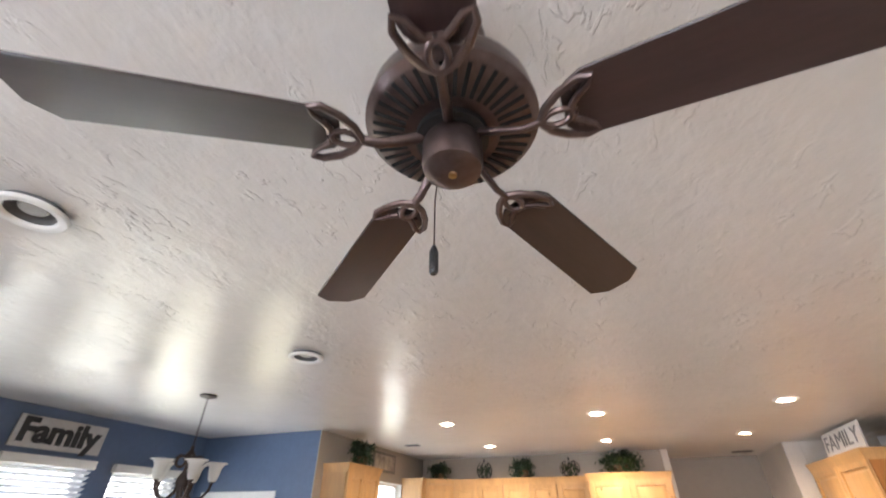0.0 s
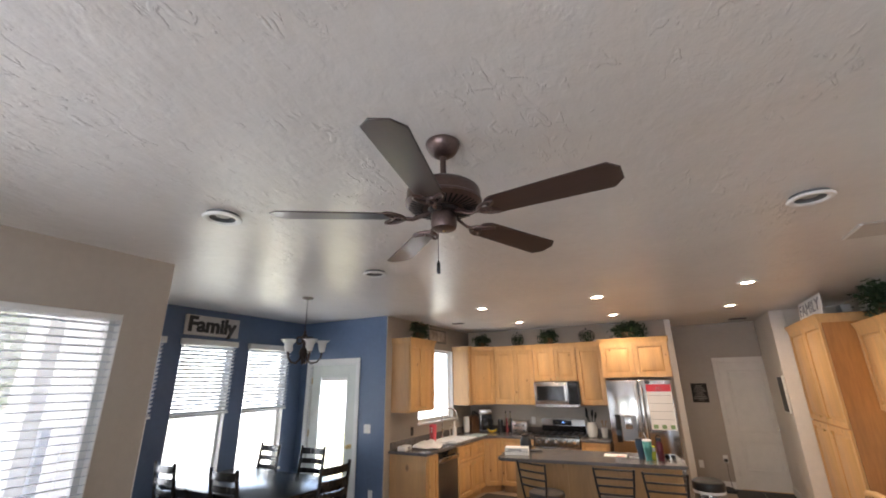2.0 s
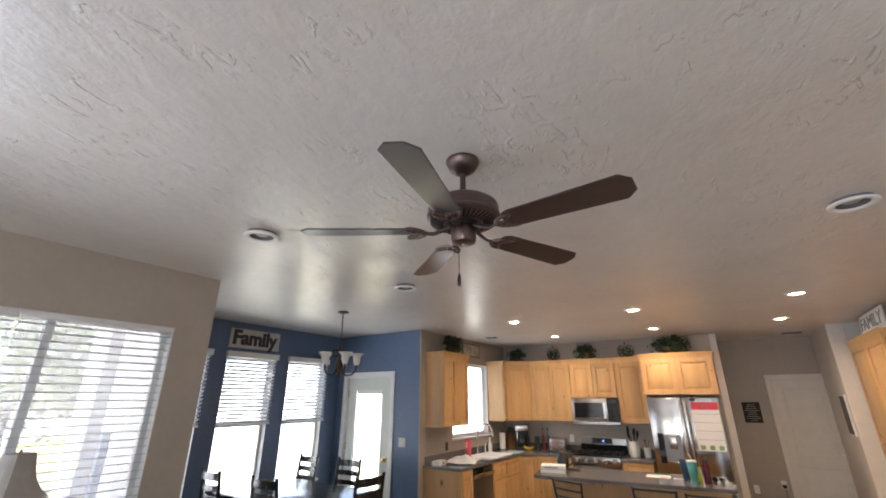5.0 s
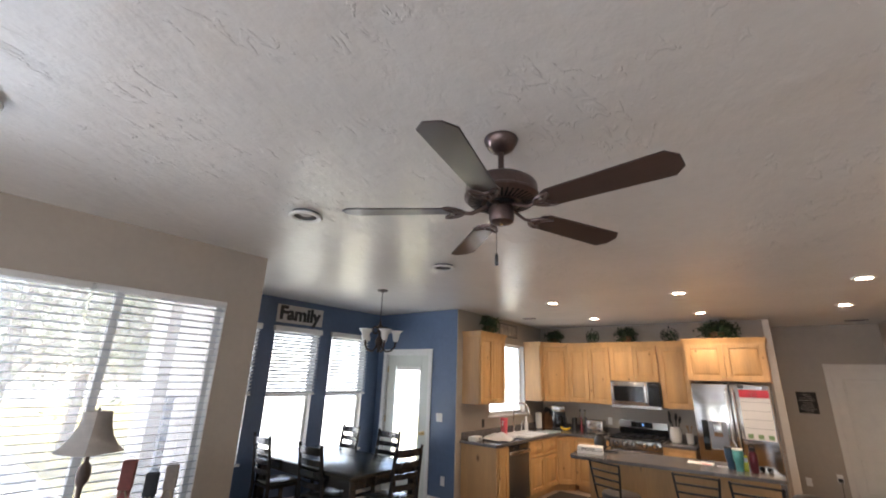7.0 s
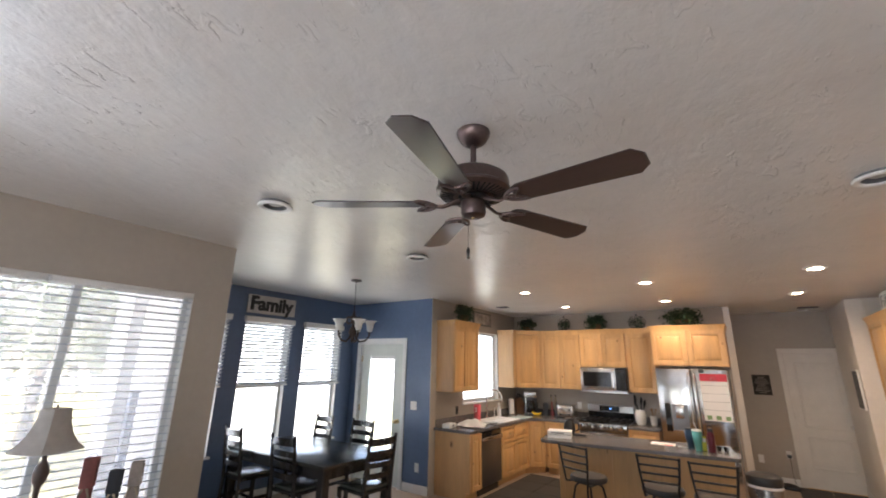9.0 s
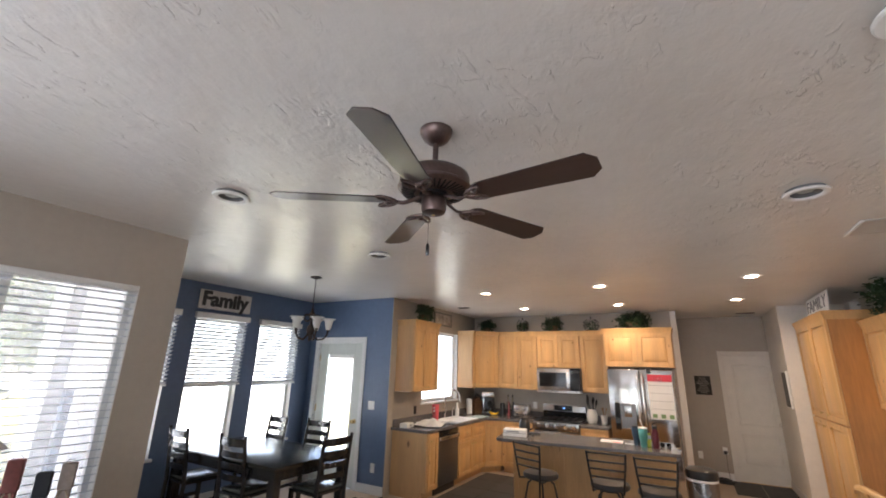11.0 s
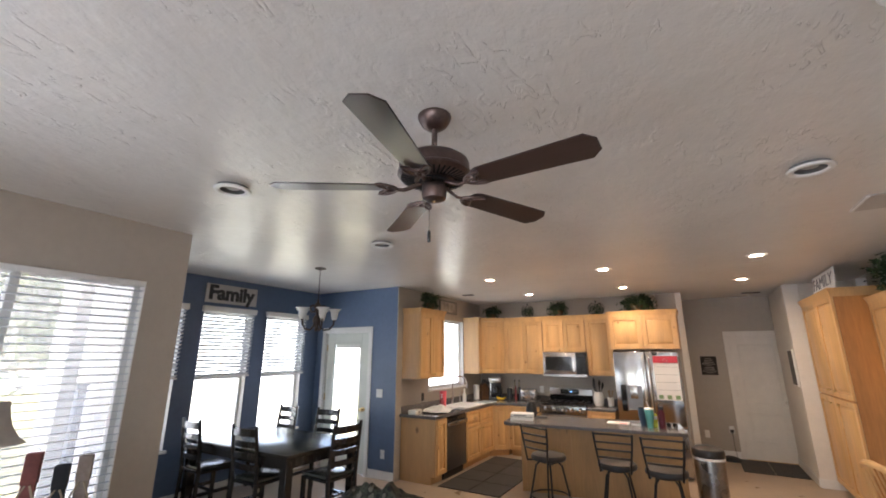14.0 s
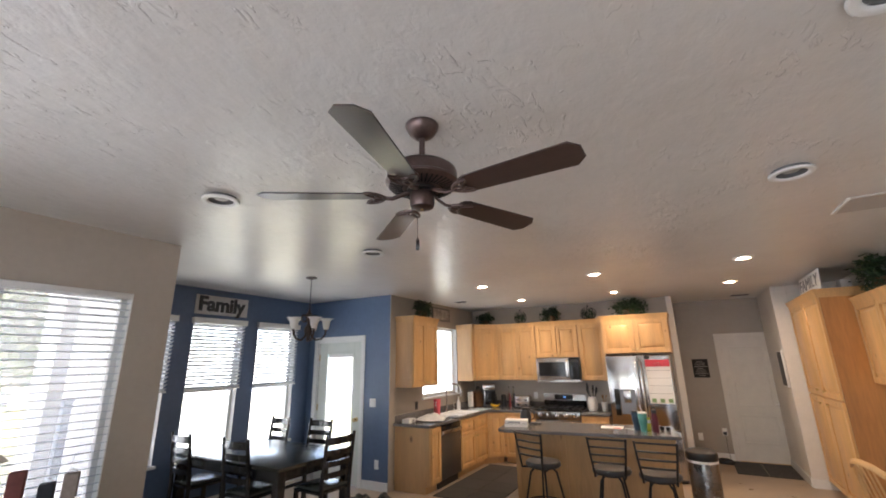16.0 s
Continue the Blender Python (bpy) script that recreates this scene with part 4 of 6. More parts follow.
M_FRIDGE = mat("brushed_fridge_steel", (0.50, 0.485, 0.47), 0.17, metal=1.0, var=0.05, scale=2, stretch=(0.6, 30, 30))
ld = part("door", bx(0.002, 0.459, 0.0, 0.07, 0.70, 1.765, bev=0.012, seg=3), M_FRIDGE, fg)
rd = part("door", bx(0.465, 0.923, 0.0, 0.07, 0.70, 1.765, bev=0.012, seg=3), M_FRIDGE, fg)
fd = part("freezer_drawer", bx(0.002, 0.923, 0.0, 0.07, 0.06, 0.69, bev=0.012, seg=3), M_FRIDGE, fg)
for d, x in ((ld, 0.425), (rd, 0.50)):
    part("handle", tube([(x, 0.0, 0.80), (x, -0.05, 0.83), (x, -0.068, 1.0), (x, -0.075, 1.25), (x, -0.068, 1.5), (x, -0.05, 1.66), (x, 0.0, 1.70)], 0.017, 12), M_BRIGHT, d)
part("handle", tube([(0.10, 0.0, 0.62), (0.12, -0.05, 0.62), (0.80, -0.05, 0.62), (0.82, 0.0, 0.62)], 0.013, 12), M_STEEL, fd)
dp = part("dispenser", bx(0.075, 0.15, -0.005, 0.002, 0.88, 1.27, bev=0.003), M_BLACKGLASS, ld, "black dispenser control strip")
rc = part("dispenser_recess", bx(0.16, 0.375, -0.006, 0.002, 0.90, 1.26, bev=0.004), M_DARKSTEEL, ld, "recessed dispenser bay")
part("dispenser_nozzle", bx(0.21, 0.32, -0.03, -0.006, 1.07, 1.25, bev=0.012, seg=2), M_STEEL, rc)
part("dispenser_tray", bx(0.16, 0.375, -0.025, -0.006, 0.90, 0.915, bev=0.003), M_STEEL, rc)
for x in (0.40, 0.56):
    part("hinge_cover", bx(x, x + 0.07, 0.03, 0.12, 1.766, 1.785, bev=0.004), M_BLACK, fg)
M_PAPER = mat("white_paper", (0.82, 0.81, 0.79), 0.6, var=0.02)
M_RED = mat("red_print", (0.62, 0.045, 0.07), 0.5, var=0.1)
M_INK = mat("grey_ink", (0.25, 0.25, 0.26), 0.6)
cal = thing("wall_planner", pose(0.345, 6.414, 1.00), "white paper planner with a red heading on the refrigerator door", "planner")
part("sheet", bx(0, 0.33, 0, 0.004, 0.07, 0.60), M_PAPER, cal)
part("heading", bx(0, 0.33, -0.003, 0.0, 0.60, 0.70), M_RED, cal, "red printed heading")
for z in (0.21, 0.32, 0.43, 0.54):
    part("ruled_line", bx(0.01, 0.32, -0.0012, 0.0, z, z + 0.004), M_INK, cal)
for x in (0.03, 0.14, 0.25):
    part("printed_mark", bx(x, x + 0.06, -0.0012, 0.0, 0.085, 0.14), mat("green_ink", (0.2, 0.32, 0.15), 0.6), cal)
bm = tube([(0.165 + 0.03 * math.cos(a), -0.008, 0.63 + 0.03 * math.sin(a)) for a in [k * math.pi / 6 for k in range(12)]], 0.004, 6, closed=True)
part("bull_clip", bm, M_STEEL, cal, "steel clip")

mg = thing("fridge_magnet", pose(0.375, 6.418, 1.735, 90) @ Matrix.Diagonal((1.5, 1, 1, 1)), "black oval magnet above the paper planner", "magnet")
part("disc", lathe([(0, 0), (0.026, 0), (0.026, 0.005), (0.02, 0.008), (0, 0.008)], 20), M_BLACK, mg)
mg = thing("fridge_magnet", pose(0.60, 6.418, 1.735, 90), "small round steel magnet on the refrigerator door", "magnet")
part("disc", lathe([(0, 0), (0.012, 0), (0.012, 0.004), (0, 0.005)], 16), M_STEEL, mg)

dw = thing("dishwasher", left_wall(XB + 0.012, 4.735, 0), "dark stainless dishwasher between base cabinets", "dishwasher")
part("body", bx(0.004, 0.602, 0.03, 0.58, 0.10, BH - 0.004), M_BLACK, dw)
part("door", bx(0.004, 0.602, 0.0, 0.03, 0.11, 0.70, bev=0.006, seg=2), M_DARKSTEEL, dw)
part("control_strip", bx(0.004, 0.602, 0.0, 0.03, 0.705, BH - 0.006, bev=0.006, seg=2), M_BLACKGLASS, dw)
part("handle", bx(0.006, 0.600, -0.034, -0.002, 0.700, 0.755, bev=0.010, seg=3), M_STEEL, dw, "bright steel bar handle")
part("toe_plate", bx(0.004, 0.602, 0.06, 0.08, 0.0, 0.10), M_BLACK, dw)

# sink and tap
sk = thing("kitchen_sink", pose(-2.60, 5.78, CT), "white drop-in kitchen sink in the worktop", "sink")
bm = bmesh.new()
for x0, x1, y0, y1 in ((-0.24, 0.24, -0.40, -0.36), (-0.24, 0.24, 0.36, 0.40), (-0.24, -0.16, -0.36, 0.36), (0.20, 0.24, -0.36, 0.36), (-0.16, 0.20, -0.02, 0.02)):
    box(bm, x0, x1, y0, y1, 0.001, 0.012, bev=0.003)
part("rim", bm, M_WHITE, sk)
for y0 in (-0.36, 0.02):
    part("basin", bx(-0.16, 0.20, y0, y0 + 0.34, 0.0012, 0.003), M_WHITE, sk)
tap = thing("kitchen_tap", pose(-2.84, 5.84, CT + 0.012, 0, 0, 12) @ Matrix.Scale(1.1, 4), "chrome gooseneck kitchen tap behind the sink", "tap")
M_CHROME = mat("chrome", (0.75, 0.75, 0.75), 0.08, metal=1.0, var=0.01)
arc = [(0.0, 0, 0.0), (0, 0, 0.24)] + [(0.12 - 0.12 * math.cos(a), 0, 0.30 + 0.12 * math.sin(a)) for a in [radians(d) for d in range(0, 181, 15)]] + [(0.24, 0, 0.24)]
part("spout", tube(arc, 0.012, 12), M_CHROME, tap)
part("base", lathe([(0.03, 0), (0.03, 0.01), (0.018, 0.03), (0.016, 0.05), (0, 0.05)], 20), M_CHROME, tap)
part("lever", tube([(0, 0.02, 0.04), (0.0, 0.05, 0.07), (0.0, 0.10, 0.10)], 0.007, 8), M_CHROME, tap)
side = thing("side_sprayer", pose(-2.79, 6.02, CT + 0.012), "slim chrome side sprayer beside the tap", "sprayer")
part("stem", tube([(0, 0, 0), (0, 0, 0.12), (0.02, 0, 0.17), (0.05, 0, 0.185)], [0.014, 0.011, 0.010, 0.013], 10), M_CHROME, side)

# ---- worktop clutter ----
def bottle(name, m, prof, material, label, category, cap=None, capmat=None, group=""):
    b = thing(name, m, label, category, group)
    part("body", lathe(prof, 24), material, b)
    if cap:
        part("cap", lathe(cap, 20), capmat, b)
    return b


M_PINK = mat("coral_plastic", (0.82, 0.13, 0.17), 0.35)
bottle("drinking_cup", pose(-2.78, 5.42, CT + 0.001), [(0, 0), (0.048, 0), (0.060, 0.25), (0.057, 0.25), (0.046, 0.005), (0, 0.005)], M_PINK, "tall coral red plastic cup by the sink", "cup")
M_SOAP = glass("clear_soap_bottle", 0.1, (0.9, 0.9, 0.85))
bottle("soap_bottle", pose(-2.76, 5.34, CT + 0.001), [(0, 0), (0.032, 0), (0.034, 0.10), (0.015, 0.13), (0.012, 0.15), (0, 0.15)], M_SOAP, "clear soap bottle with pump by the sink", "bottle", [(0, 0.15), (0.012, 0.15), (0.012, 0.165), (0.004, 0.168), (0.004, 0.20), (0.02, 0.203), (0.02, 0.21), (0, 0.212)], M_WHITE)
bottle("spray_bottle", pose(-2.80, 6.22, CT + 0.001), [(0, 0), (0.035, 0), (0.036, 0.12), (0.014, 0.17), (0.013, 0.20), (0, 0.20)], M_WHITE, "white spray bottle beside the tap", "bottle", [(0, 0.2), (0.017, 0.2), (0.017, 0.23), (0, 0.235)], M_WHITE)


def crumpled(m, lx, ly, h, material, seed, name, label, category):
    rng = random.Random(seed)
    bm = bmesh.new()
    n = 26
    g = [[bm.verts.new(((i / n - 0.5) * lx, (j / n - 0.5) * ly, 0)) for j in range(n + 1)] for i in range(n + 1)]
    ox = rng.uniform(0, 50)
    for i in range(n + 1):
        for j in range(n + 1):
            v = g[i][j]
            e = min(i, j, n - i, n - j) / n * 2
            v.co.z = 0.004 + h * (0.25 + 0.75 * min(1, e * 1.6)) * (0.6 + 0.55 * noise.noise(Vector((v.co.x * 7 + ox, v.co.y * 7, seed))) + 0.14 * noise.noise(Vector((v.co.x * 22, v.co.y * 22, seed))))
            v.co.z = max(0.002, v.co.z)
            v.co.x += 0.03 * noise.noise(Vector((v.co.y * 8, ox, 1)))
            v.co.y += 0.03 * noise.noise(Vector((v.co.x * 8, ox, 5)))
    for i in range(n):
        for j in range(n):
            bm.faces.new((g[i][j], g[i + 1][j], g[i + 1][j + 1], g[i][j + 1]))
    return single(name, bm, material, m, label, category)


M_TOWEL = mat("white_towelling", (0.72, 0.71, 0.69), 0.9, var=0.06, scale=8, bump=0.002, bscale=300)
crumpled(pose(-2.55, 4.90, CT + 0.001, 0, 0, 20), 0.40, 0.52, 0.115, M_TOWEL, 4, "dish_towel", "crumpled white dish towel on the worktop", "towel")
box_ = thing("tissue_box", pose(-2.74, 4.54, CT + 0.001, 0, 0, 8), "small white box with a dark print on the worktop", "box")
part("carton", bx(-0.06, 0.06, -0.11, 0.11, 0, 0.055, bev=0.003), M_WHITE, box_)
part("printed_band", bx(-0.061, 0.061, -0.02, 0.05, 0.012, 0.04), M_INK, box_)
rack = thing("drying_mat", pose(-2.42, 5.36, CT + 0.001), "flat dark drying mat beside the sink", "mat")
part("sheet", bx(-0.13, 0.13, -0.14, 0.14, 0, 0.008, bev=0.003), M_BLACK, rack)
single("chopping_board", bx(-0.13, 0.13, -0.18, 0.18, 0, 0.012, bev=0.004), mat("pale_glass_board", (0.50, 0.60, 0.58), 0.2), pose(-2.46, 6.42, CT + 0.001), "pale green chopping board on the worktop", "chopping board")
pt = thing("paper_towel_roll", pose(-2.82, 6.76, CT + 0.001), "white paper towel roll on a stand", "paper towel")
part("roll", lathe([(0.02, 0.01), (0.055, 0.01), (0.056, 0.27), (0.02, 0.27), (0.02, 0.01)], 28), M_PAPER, pt)
part("stand", lathe([(0, 0), (0.07, 0), (0.07, 0.009), (0.008, 0.010), (0.008, 0.31), (0, 0.31)], 24), M_STEEL, pt)
kb = thing("knife_block", pose(-2.75, 7.00, CT + 0.001, 0, 0, 60) @ Matrix.Scale(1.25, 4), "wooden knife block with black-handled knives", "knife block")
part("block", prism([(-0.09, 0), (0.07, 0), (0.09, 0.10), (-0.02, 0.24), (-0.09, 0.20)], -0.05, 0.05, m=pose(0, 0, 0, 90)), mat("walnut_block", (0.20, 0.10, 0.05), 0.4, var=0.2), kb)
for k in range(6):
    part("knife_handle", tube([(-0.035 + 0.03 * (k % 3), 0.03 - 0.05 * (k // 3), 0.21 - 0.02 * (k % 3)), (-0.01 + 0.03 * (k % 3), 0.03 - 0.05 * (k // 3), 0.29 - 0.02 * (k % 3))], 0.010, 8), M_BLACK, kb)
cm = thing("coffee_maker", pose(-2.53, 7.00, CT + 0.001, 0, 0, 22) @ Matrix.Scale(1.2, 4), "black coffee maker with a glass jug", "coffee maker")
part("base", bx(-0.10, 0.10, -0.12, 0.12, 0, 0.03, bev=0.008, seg=2), M_BLACK, cm)
part("column", bx(-0.10, 0.10, 0.03, 0.12, 0.03, 0.30, bev=0.008, seg=2), M_BLACK, cm)
part("head", bx(-0.10, 0.10, -0.12, 0.12, 0.255, 0.34, bev=0.012, seg=2), M_STEEL, cm, "brushed steel brewing head")
part("water_gauge", bx(-0.085, -0.065, 0.026, 0.031, 0.05, 0.24, bev=0.002), M_STEEL, cm)
part("warming_plate", lathe([(0, 0.03), (0.075, 0.03), (0.075, 0.0345), (0, 0.0345)], 24), M_STEEL, cm, m=pose(0, -0.04, 0))
jug = part("jug", lathe([(0, 0.032), (0.06, 0.032), (0.075, 0.08), (0.072, 0.14), (0.05, 0.19), (0.05, 0.205), (0, 0.205)], 24), M_BLACKGLASS, cm, "dark glass jug", m=pose(0, -0.04, 0))
part("jug_handle", tube([(0.06, 0, 0.19), (0.11, 0, 0.18), (0.11, 0, 0.09), (0.07, 0, 0.07)], 0.007, 8), M_BLACK, jug)
bananas = thing("banana_bunch", pose(-2.37, 6.90, CT + 0.001), "small bunch of ripe yellow bananas", "fruit")
M_BANANA = mat("banana_skin", (0.72, 0.46, 0.03), 0.45, var=0.15)
for k in range(3):
    pts = [(0.09 * math.cos(a), 0.02 * (k - 1), 0.085 - 0.065 * math.sin(a)) for a in [radians(20 + 14 * q) for q in range(11)]]
    part("banana", tube(pts, [0.005, 0.012, 0.016, 0.018, 0.018, 0.018, 0.018, 0.017, 0.015, 0.010, 0.005], 8), M_BANANA, bananas)
bottle("coffee_grinder", pose(-2.255, 7.05, CT + 0.001), [(0, 0), (0.05, 0), (0.052, 0.02), (0.045, 0.10), (0.05, 0.18), (0.04, 0.22), (0, 0.225)], M_BLACK, "black coffee grinder against the wall", "grinder")
for k, (x, c) in enumerate(((-2.14, (0.25, 0.03, 0.03)), (-2.05, (0.05, 0.05, 0.06)))):
    bottle("spice_mill", pose(x, 7.08, CT + 0.001), [(0, 0), (0.026, 0), (0.028, 0.06), (0.016, 0.10), (0.022, 0.15), (0.012, 0.19), (0.018, 0.22), (0.01, 0.245), (0, 0.25)], mat("lacquered_mill", c, 0.3), "tall dark turned pepper mill", "mill", group="spice mills")
M_OIL = glass("clear_oil_glass", 0.05, (0.9, 0.86, 0.72))
for x in (-2.17, -2.08):
    bottle("oil_bottle", pose(x, 7.13, CT + 0.001), [(0, 0), (0.030, 0), (0.032, 0.02), (0.032, 0.19), (0.014, 0.25), (0.012, 0.33), (0, 0.33)], M_OIL, "tall clear glass oil bottle with a dark stopper", "bottle", [(0, 0.33), (0.013, 0.33), (0.011, 0.365), (0, 0.37)], M_BLACK, "oil bottles")
ts = thing("toaster", pose(-1.82, 6.97, CT + 0.001) @ Matrix.Scale(1.15, 4), "four-slice brushed steel toaster", "toaster")
part("shell", bx(-0.13, 0.13, -0.11, 0.11, 0.012, 0.19, bev=0.025, seg=3), M_STEEL, ts)
part("base", bx(-0.125, 0.125, -0.105, 0.105, 0, 0.012), M_BLACK, ts)
for x in (-0.07, 0.01):
    part("slot", bx(x, x + 0.05, -0.08, 0.08, 0.1885, 0.1915), M_BLACK, ts)
for x in (-0.075, 0.055):
    lv = part("lever", bx(x, x + 0.03, -0.125, -0.109, 0.12, 0.135, bev=0.003), M_BLACK, ts)
    part("browning_dial", lathe([(0, 0), (0.016, 0), (0.014, 0.014), (0, 0.015)], 14), M_BLACK, ts, m=pose(x + 0.015, -0.110, 0.055, 90))
M_CERAMIC = mat("white_glaze", (0.74, 0.72, 0.68), 0.2, var=0.03)
cr = thing("utensil_crock", pose(-0.60, 6.98, CT + 0.001) @ Matrix.Scale(1.12, 4), "white ceramic crock full of dark cooking utensils", "crock")
part("pot", lathe([(0, 0), (0.06, 0), (0.075, 0.05), (0.078, 0.13), (0.062, 0.19), (0.066, 0.20), (0.058, 0.20), (0.055, 0.19), (0, 0.06)], 28), M_CERAMIC, cr)
for k in range(5):
    a = k * 1.3
    tip = (0.07 * math.cos(a), 0.06 * math.sin(a), 0.29 + 0.03 * (k % 3))
    part("utensil", tube([(0.01, 0, 0.08), (tip[0] * 0.8, tip[1] * 0.8, tip[2] - 0.06), tip, (tip[0] * 1.1, tip[1] * 1.1, tip[2] + 0.05)], [0.005, 0.006, 0.022, 0.012], 8, flat=0.35), M_BLACK if k % 2 else M_IRON, cr)
ca = thing("utensil_pot", pose(-0.41, 7.0, CT + 0.001), "small white pot holding wooden spoons", "pot")
part("pot", lathe([(0, 0), (0.045, 0), (0.055, 0.13), (0.058, 0.14), (0.05, 0.14), (0.045, 0.04), (0, 0.04)], 24), M_CERAMIC, ca)
for k in range(3):
    a = k * 2.1
    part("spoon", tube([(0, 0, 0.05), (0.03 * math.cos(a), 0.03 * math.sin(a), 0.2), (0.045 * math.cos(a), 0.045 * math.sin(a), 0.25)], [0.005, 0.005, 0.018], 8, flat=0.4), mat("spoon_wood", (0.35, 0.2, 0.1), 0.6), ca)

# things on the island
def on_island(x, y, rz=0):
    return pose(-1.30, 4.50, 0, 0, 0, ISL) @ pose(x, y, CT + 0.001, 0, 0, rz)


bk = thing("shallow_box", on_island(0.15, 0.31, 6), "white shallow box with grey print on the bar", "box")
part("carton", bx(-0.15, 0.15, -0.10, 0.10, 0, 0.040, bev=0.003), M_WHITE, bk)
part("upper_carton", bx(-0.145, 0.15, -0.10, 0.095, 0.044, 0.085, bev=0.003), M_WHITE, bk)
part("printed_band", bx(-0.148, 0.148, -0.098, 0.094, 0.040, 0.044), M_BLACK, bk)
part("printed_band", bx(-0.1, 0.06, -0.1012, -0.099, 0.055, 0.068), M_INK, bk)
jg = thing("black_jug", on_island(0.22, 0.60) @ Matrix.Scale(1.2, 4), "small glossy black jug with a handle", "jug")
part("body", lathe([(0, 0), (0.05, 0), (0.065, 0.05), (0.06, 0.11), (0.04, 0.15), (0.045, 0.17), (0.03, 0.175), (0, 0.175)], 24), M_BLACK, jg)
part("handle", tube([(0.04, 0, 0.15), (0.10, 0, 0.14), (0.10, 0, 0.06), (0.06, 0, 0.04)], 0.008, 8), M_BLACK, jg)
ph = thing("phone_handset", on_island(0.36, 0.57, 15), "small black handset lying on the bar", "handset")
part("body", bx(-0.08, 0.08, -0.025, 0.025, 0, 0.02, bev=0.006, seg=2), M_BLACK, ph)
lf = thing("leaflet", on_island(1.34, 0.52, -4), "white leaflet with a red corner on the bar", "leaflet")
part("sheet", bx(-0.13, 0.13, -0.10, 0.10, 0, 0.004), M_PAPER, lf)
part("red_corner", bx(0.02, 0.11, -0.098, -0.05, 0.0042, 0.0052), M_RED, lf)
M_TEAL = mat("teal_steel", (0.10, 0.33, 0.29), 0.3, metal=0.4)
M_NAVY = mat("navy_steel", (0.03, 0.06, 0.10), 0.35, metal=0.4)
M_MAROON = mat("maroon_steel", (0.10, 0.012, 0.022), 0.3, metal=0.4)
TUMBLER = [(0, 0), (0.034, 0), (0.037, 0.06), (0.048, 0.11), (0.051, 0.20), (0.048, 0.205), (0, 0.205)]
TCAP = [(0, 0.205), (0.051, 0.205), (0.052, 0.218), (0.046, 0.222), (0, 0.222)]
tb = bottle("tumbler", on_island(1.70, 0.28), TUMBLER, M_TEAL, "tall teal steel tumbler with clear lid and straw", "tumbler", TCAP, M_WHITE, "drink bottles")
part("straw", tube([(0.01, 0, 0.21), (-0.02, 0.0, 0.30)], 0.004, 8), M_WHITE, tb)
bottle("tumbler", on_island(1.63, 0.38), TUMBLER, M_NAVY, "tall navy steel tumbler on the bar", "tumbler", TCAP, M_BLACK, "drink bottles")
yb = thing("yellow_card", on_island(1.76, 0.33), "bright yellow and white packet standing on the bar", "packet")
part("packet", bx(-0.022, 0.022, -0.015, 0.015, 0, 0.15, bev=0.004), mat("acid_yellow", (0.75, 0.75, 0.05), 0.5), yb)
part("white_band", bx(-0.0225, 0.0225, -0.0155, 0.0155, 0.09, 0.13), M_PAPER, yb)
wb = bottle("water_bottle", on_island(1.83, 0.27), [(0, 0), (0.036, 0), (0.038, 0.01), (0.038, 0.17), (0.028, 0.20), (0.026, 0.21), (0, 0.21)], M_MAROON, "maroon steel water bottle with black loop lid", "bottle", [(0, 0.21), (0.03, 0.21), (0.03, 0.24), (0.024, 0.245), (0, 0.245)], M_BLACK, "drink bottles")
part("carry_loop", tube([(0.025 * math.cos(a), 0, 0.245 + 0.03 * math.sin(a)) for a in [radians(d) for d in range(0, 181, 20)]], 0.005, 8), M_BLACK, wb)
sg = thing("sunglasses", on_island(1.94, 0.40, 160), "folded black sunglasses on the bar", "sunglasses")
for x in (-0.035, 0.035):
    part("lens", lathe([(0, 0), (0.028, 0.0), (0.028, 0.003), (0, 0.003)], 18), M_BLACKGLASS, sg, m=pose(x, 0, 0.024, 80))
part("frame", tube([(-0.068, 0, 0.04), (-0.03, -0.006, 0.048), (0.0, -0.008, 0.042), (0.03, -0.006, 0.048), (0.068, 0, 0.04)], 0.004, 8), M_BLACK, sg)
for x in (-0.068, 0.068):
    part("temple", tube([(x, 0, 0.04), (x * 0.95, 0.08, 0.03), (x * 0.9, 0.13, 0.006)], 0.003, 6), M_BLACK, sg)
pen = thing("pen", on_island(1.56, 0.40, 70), "slim white pen on the bar", "pen")
part("barrel", tube([(0, -0.07, 0.006), (0, 0.07, 0.006)], 0.005, 8), M_WHITE, pen)

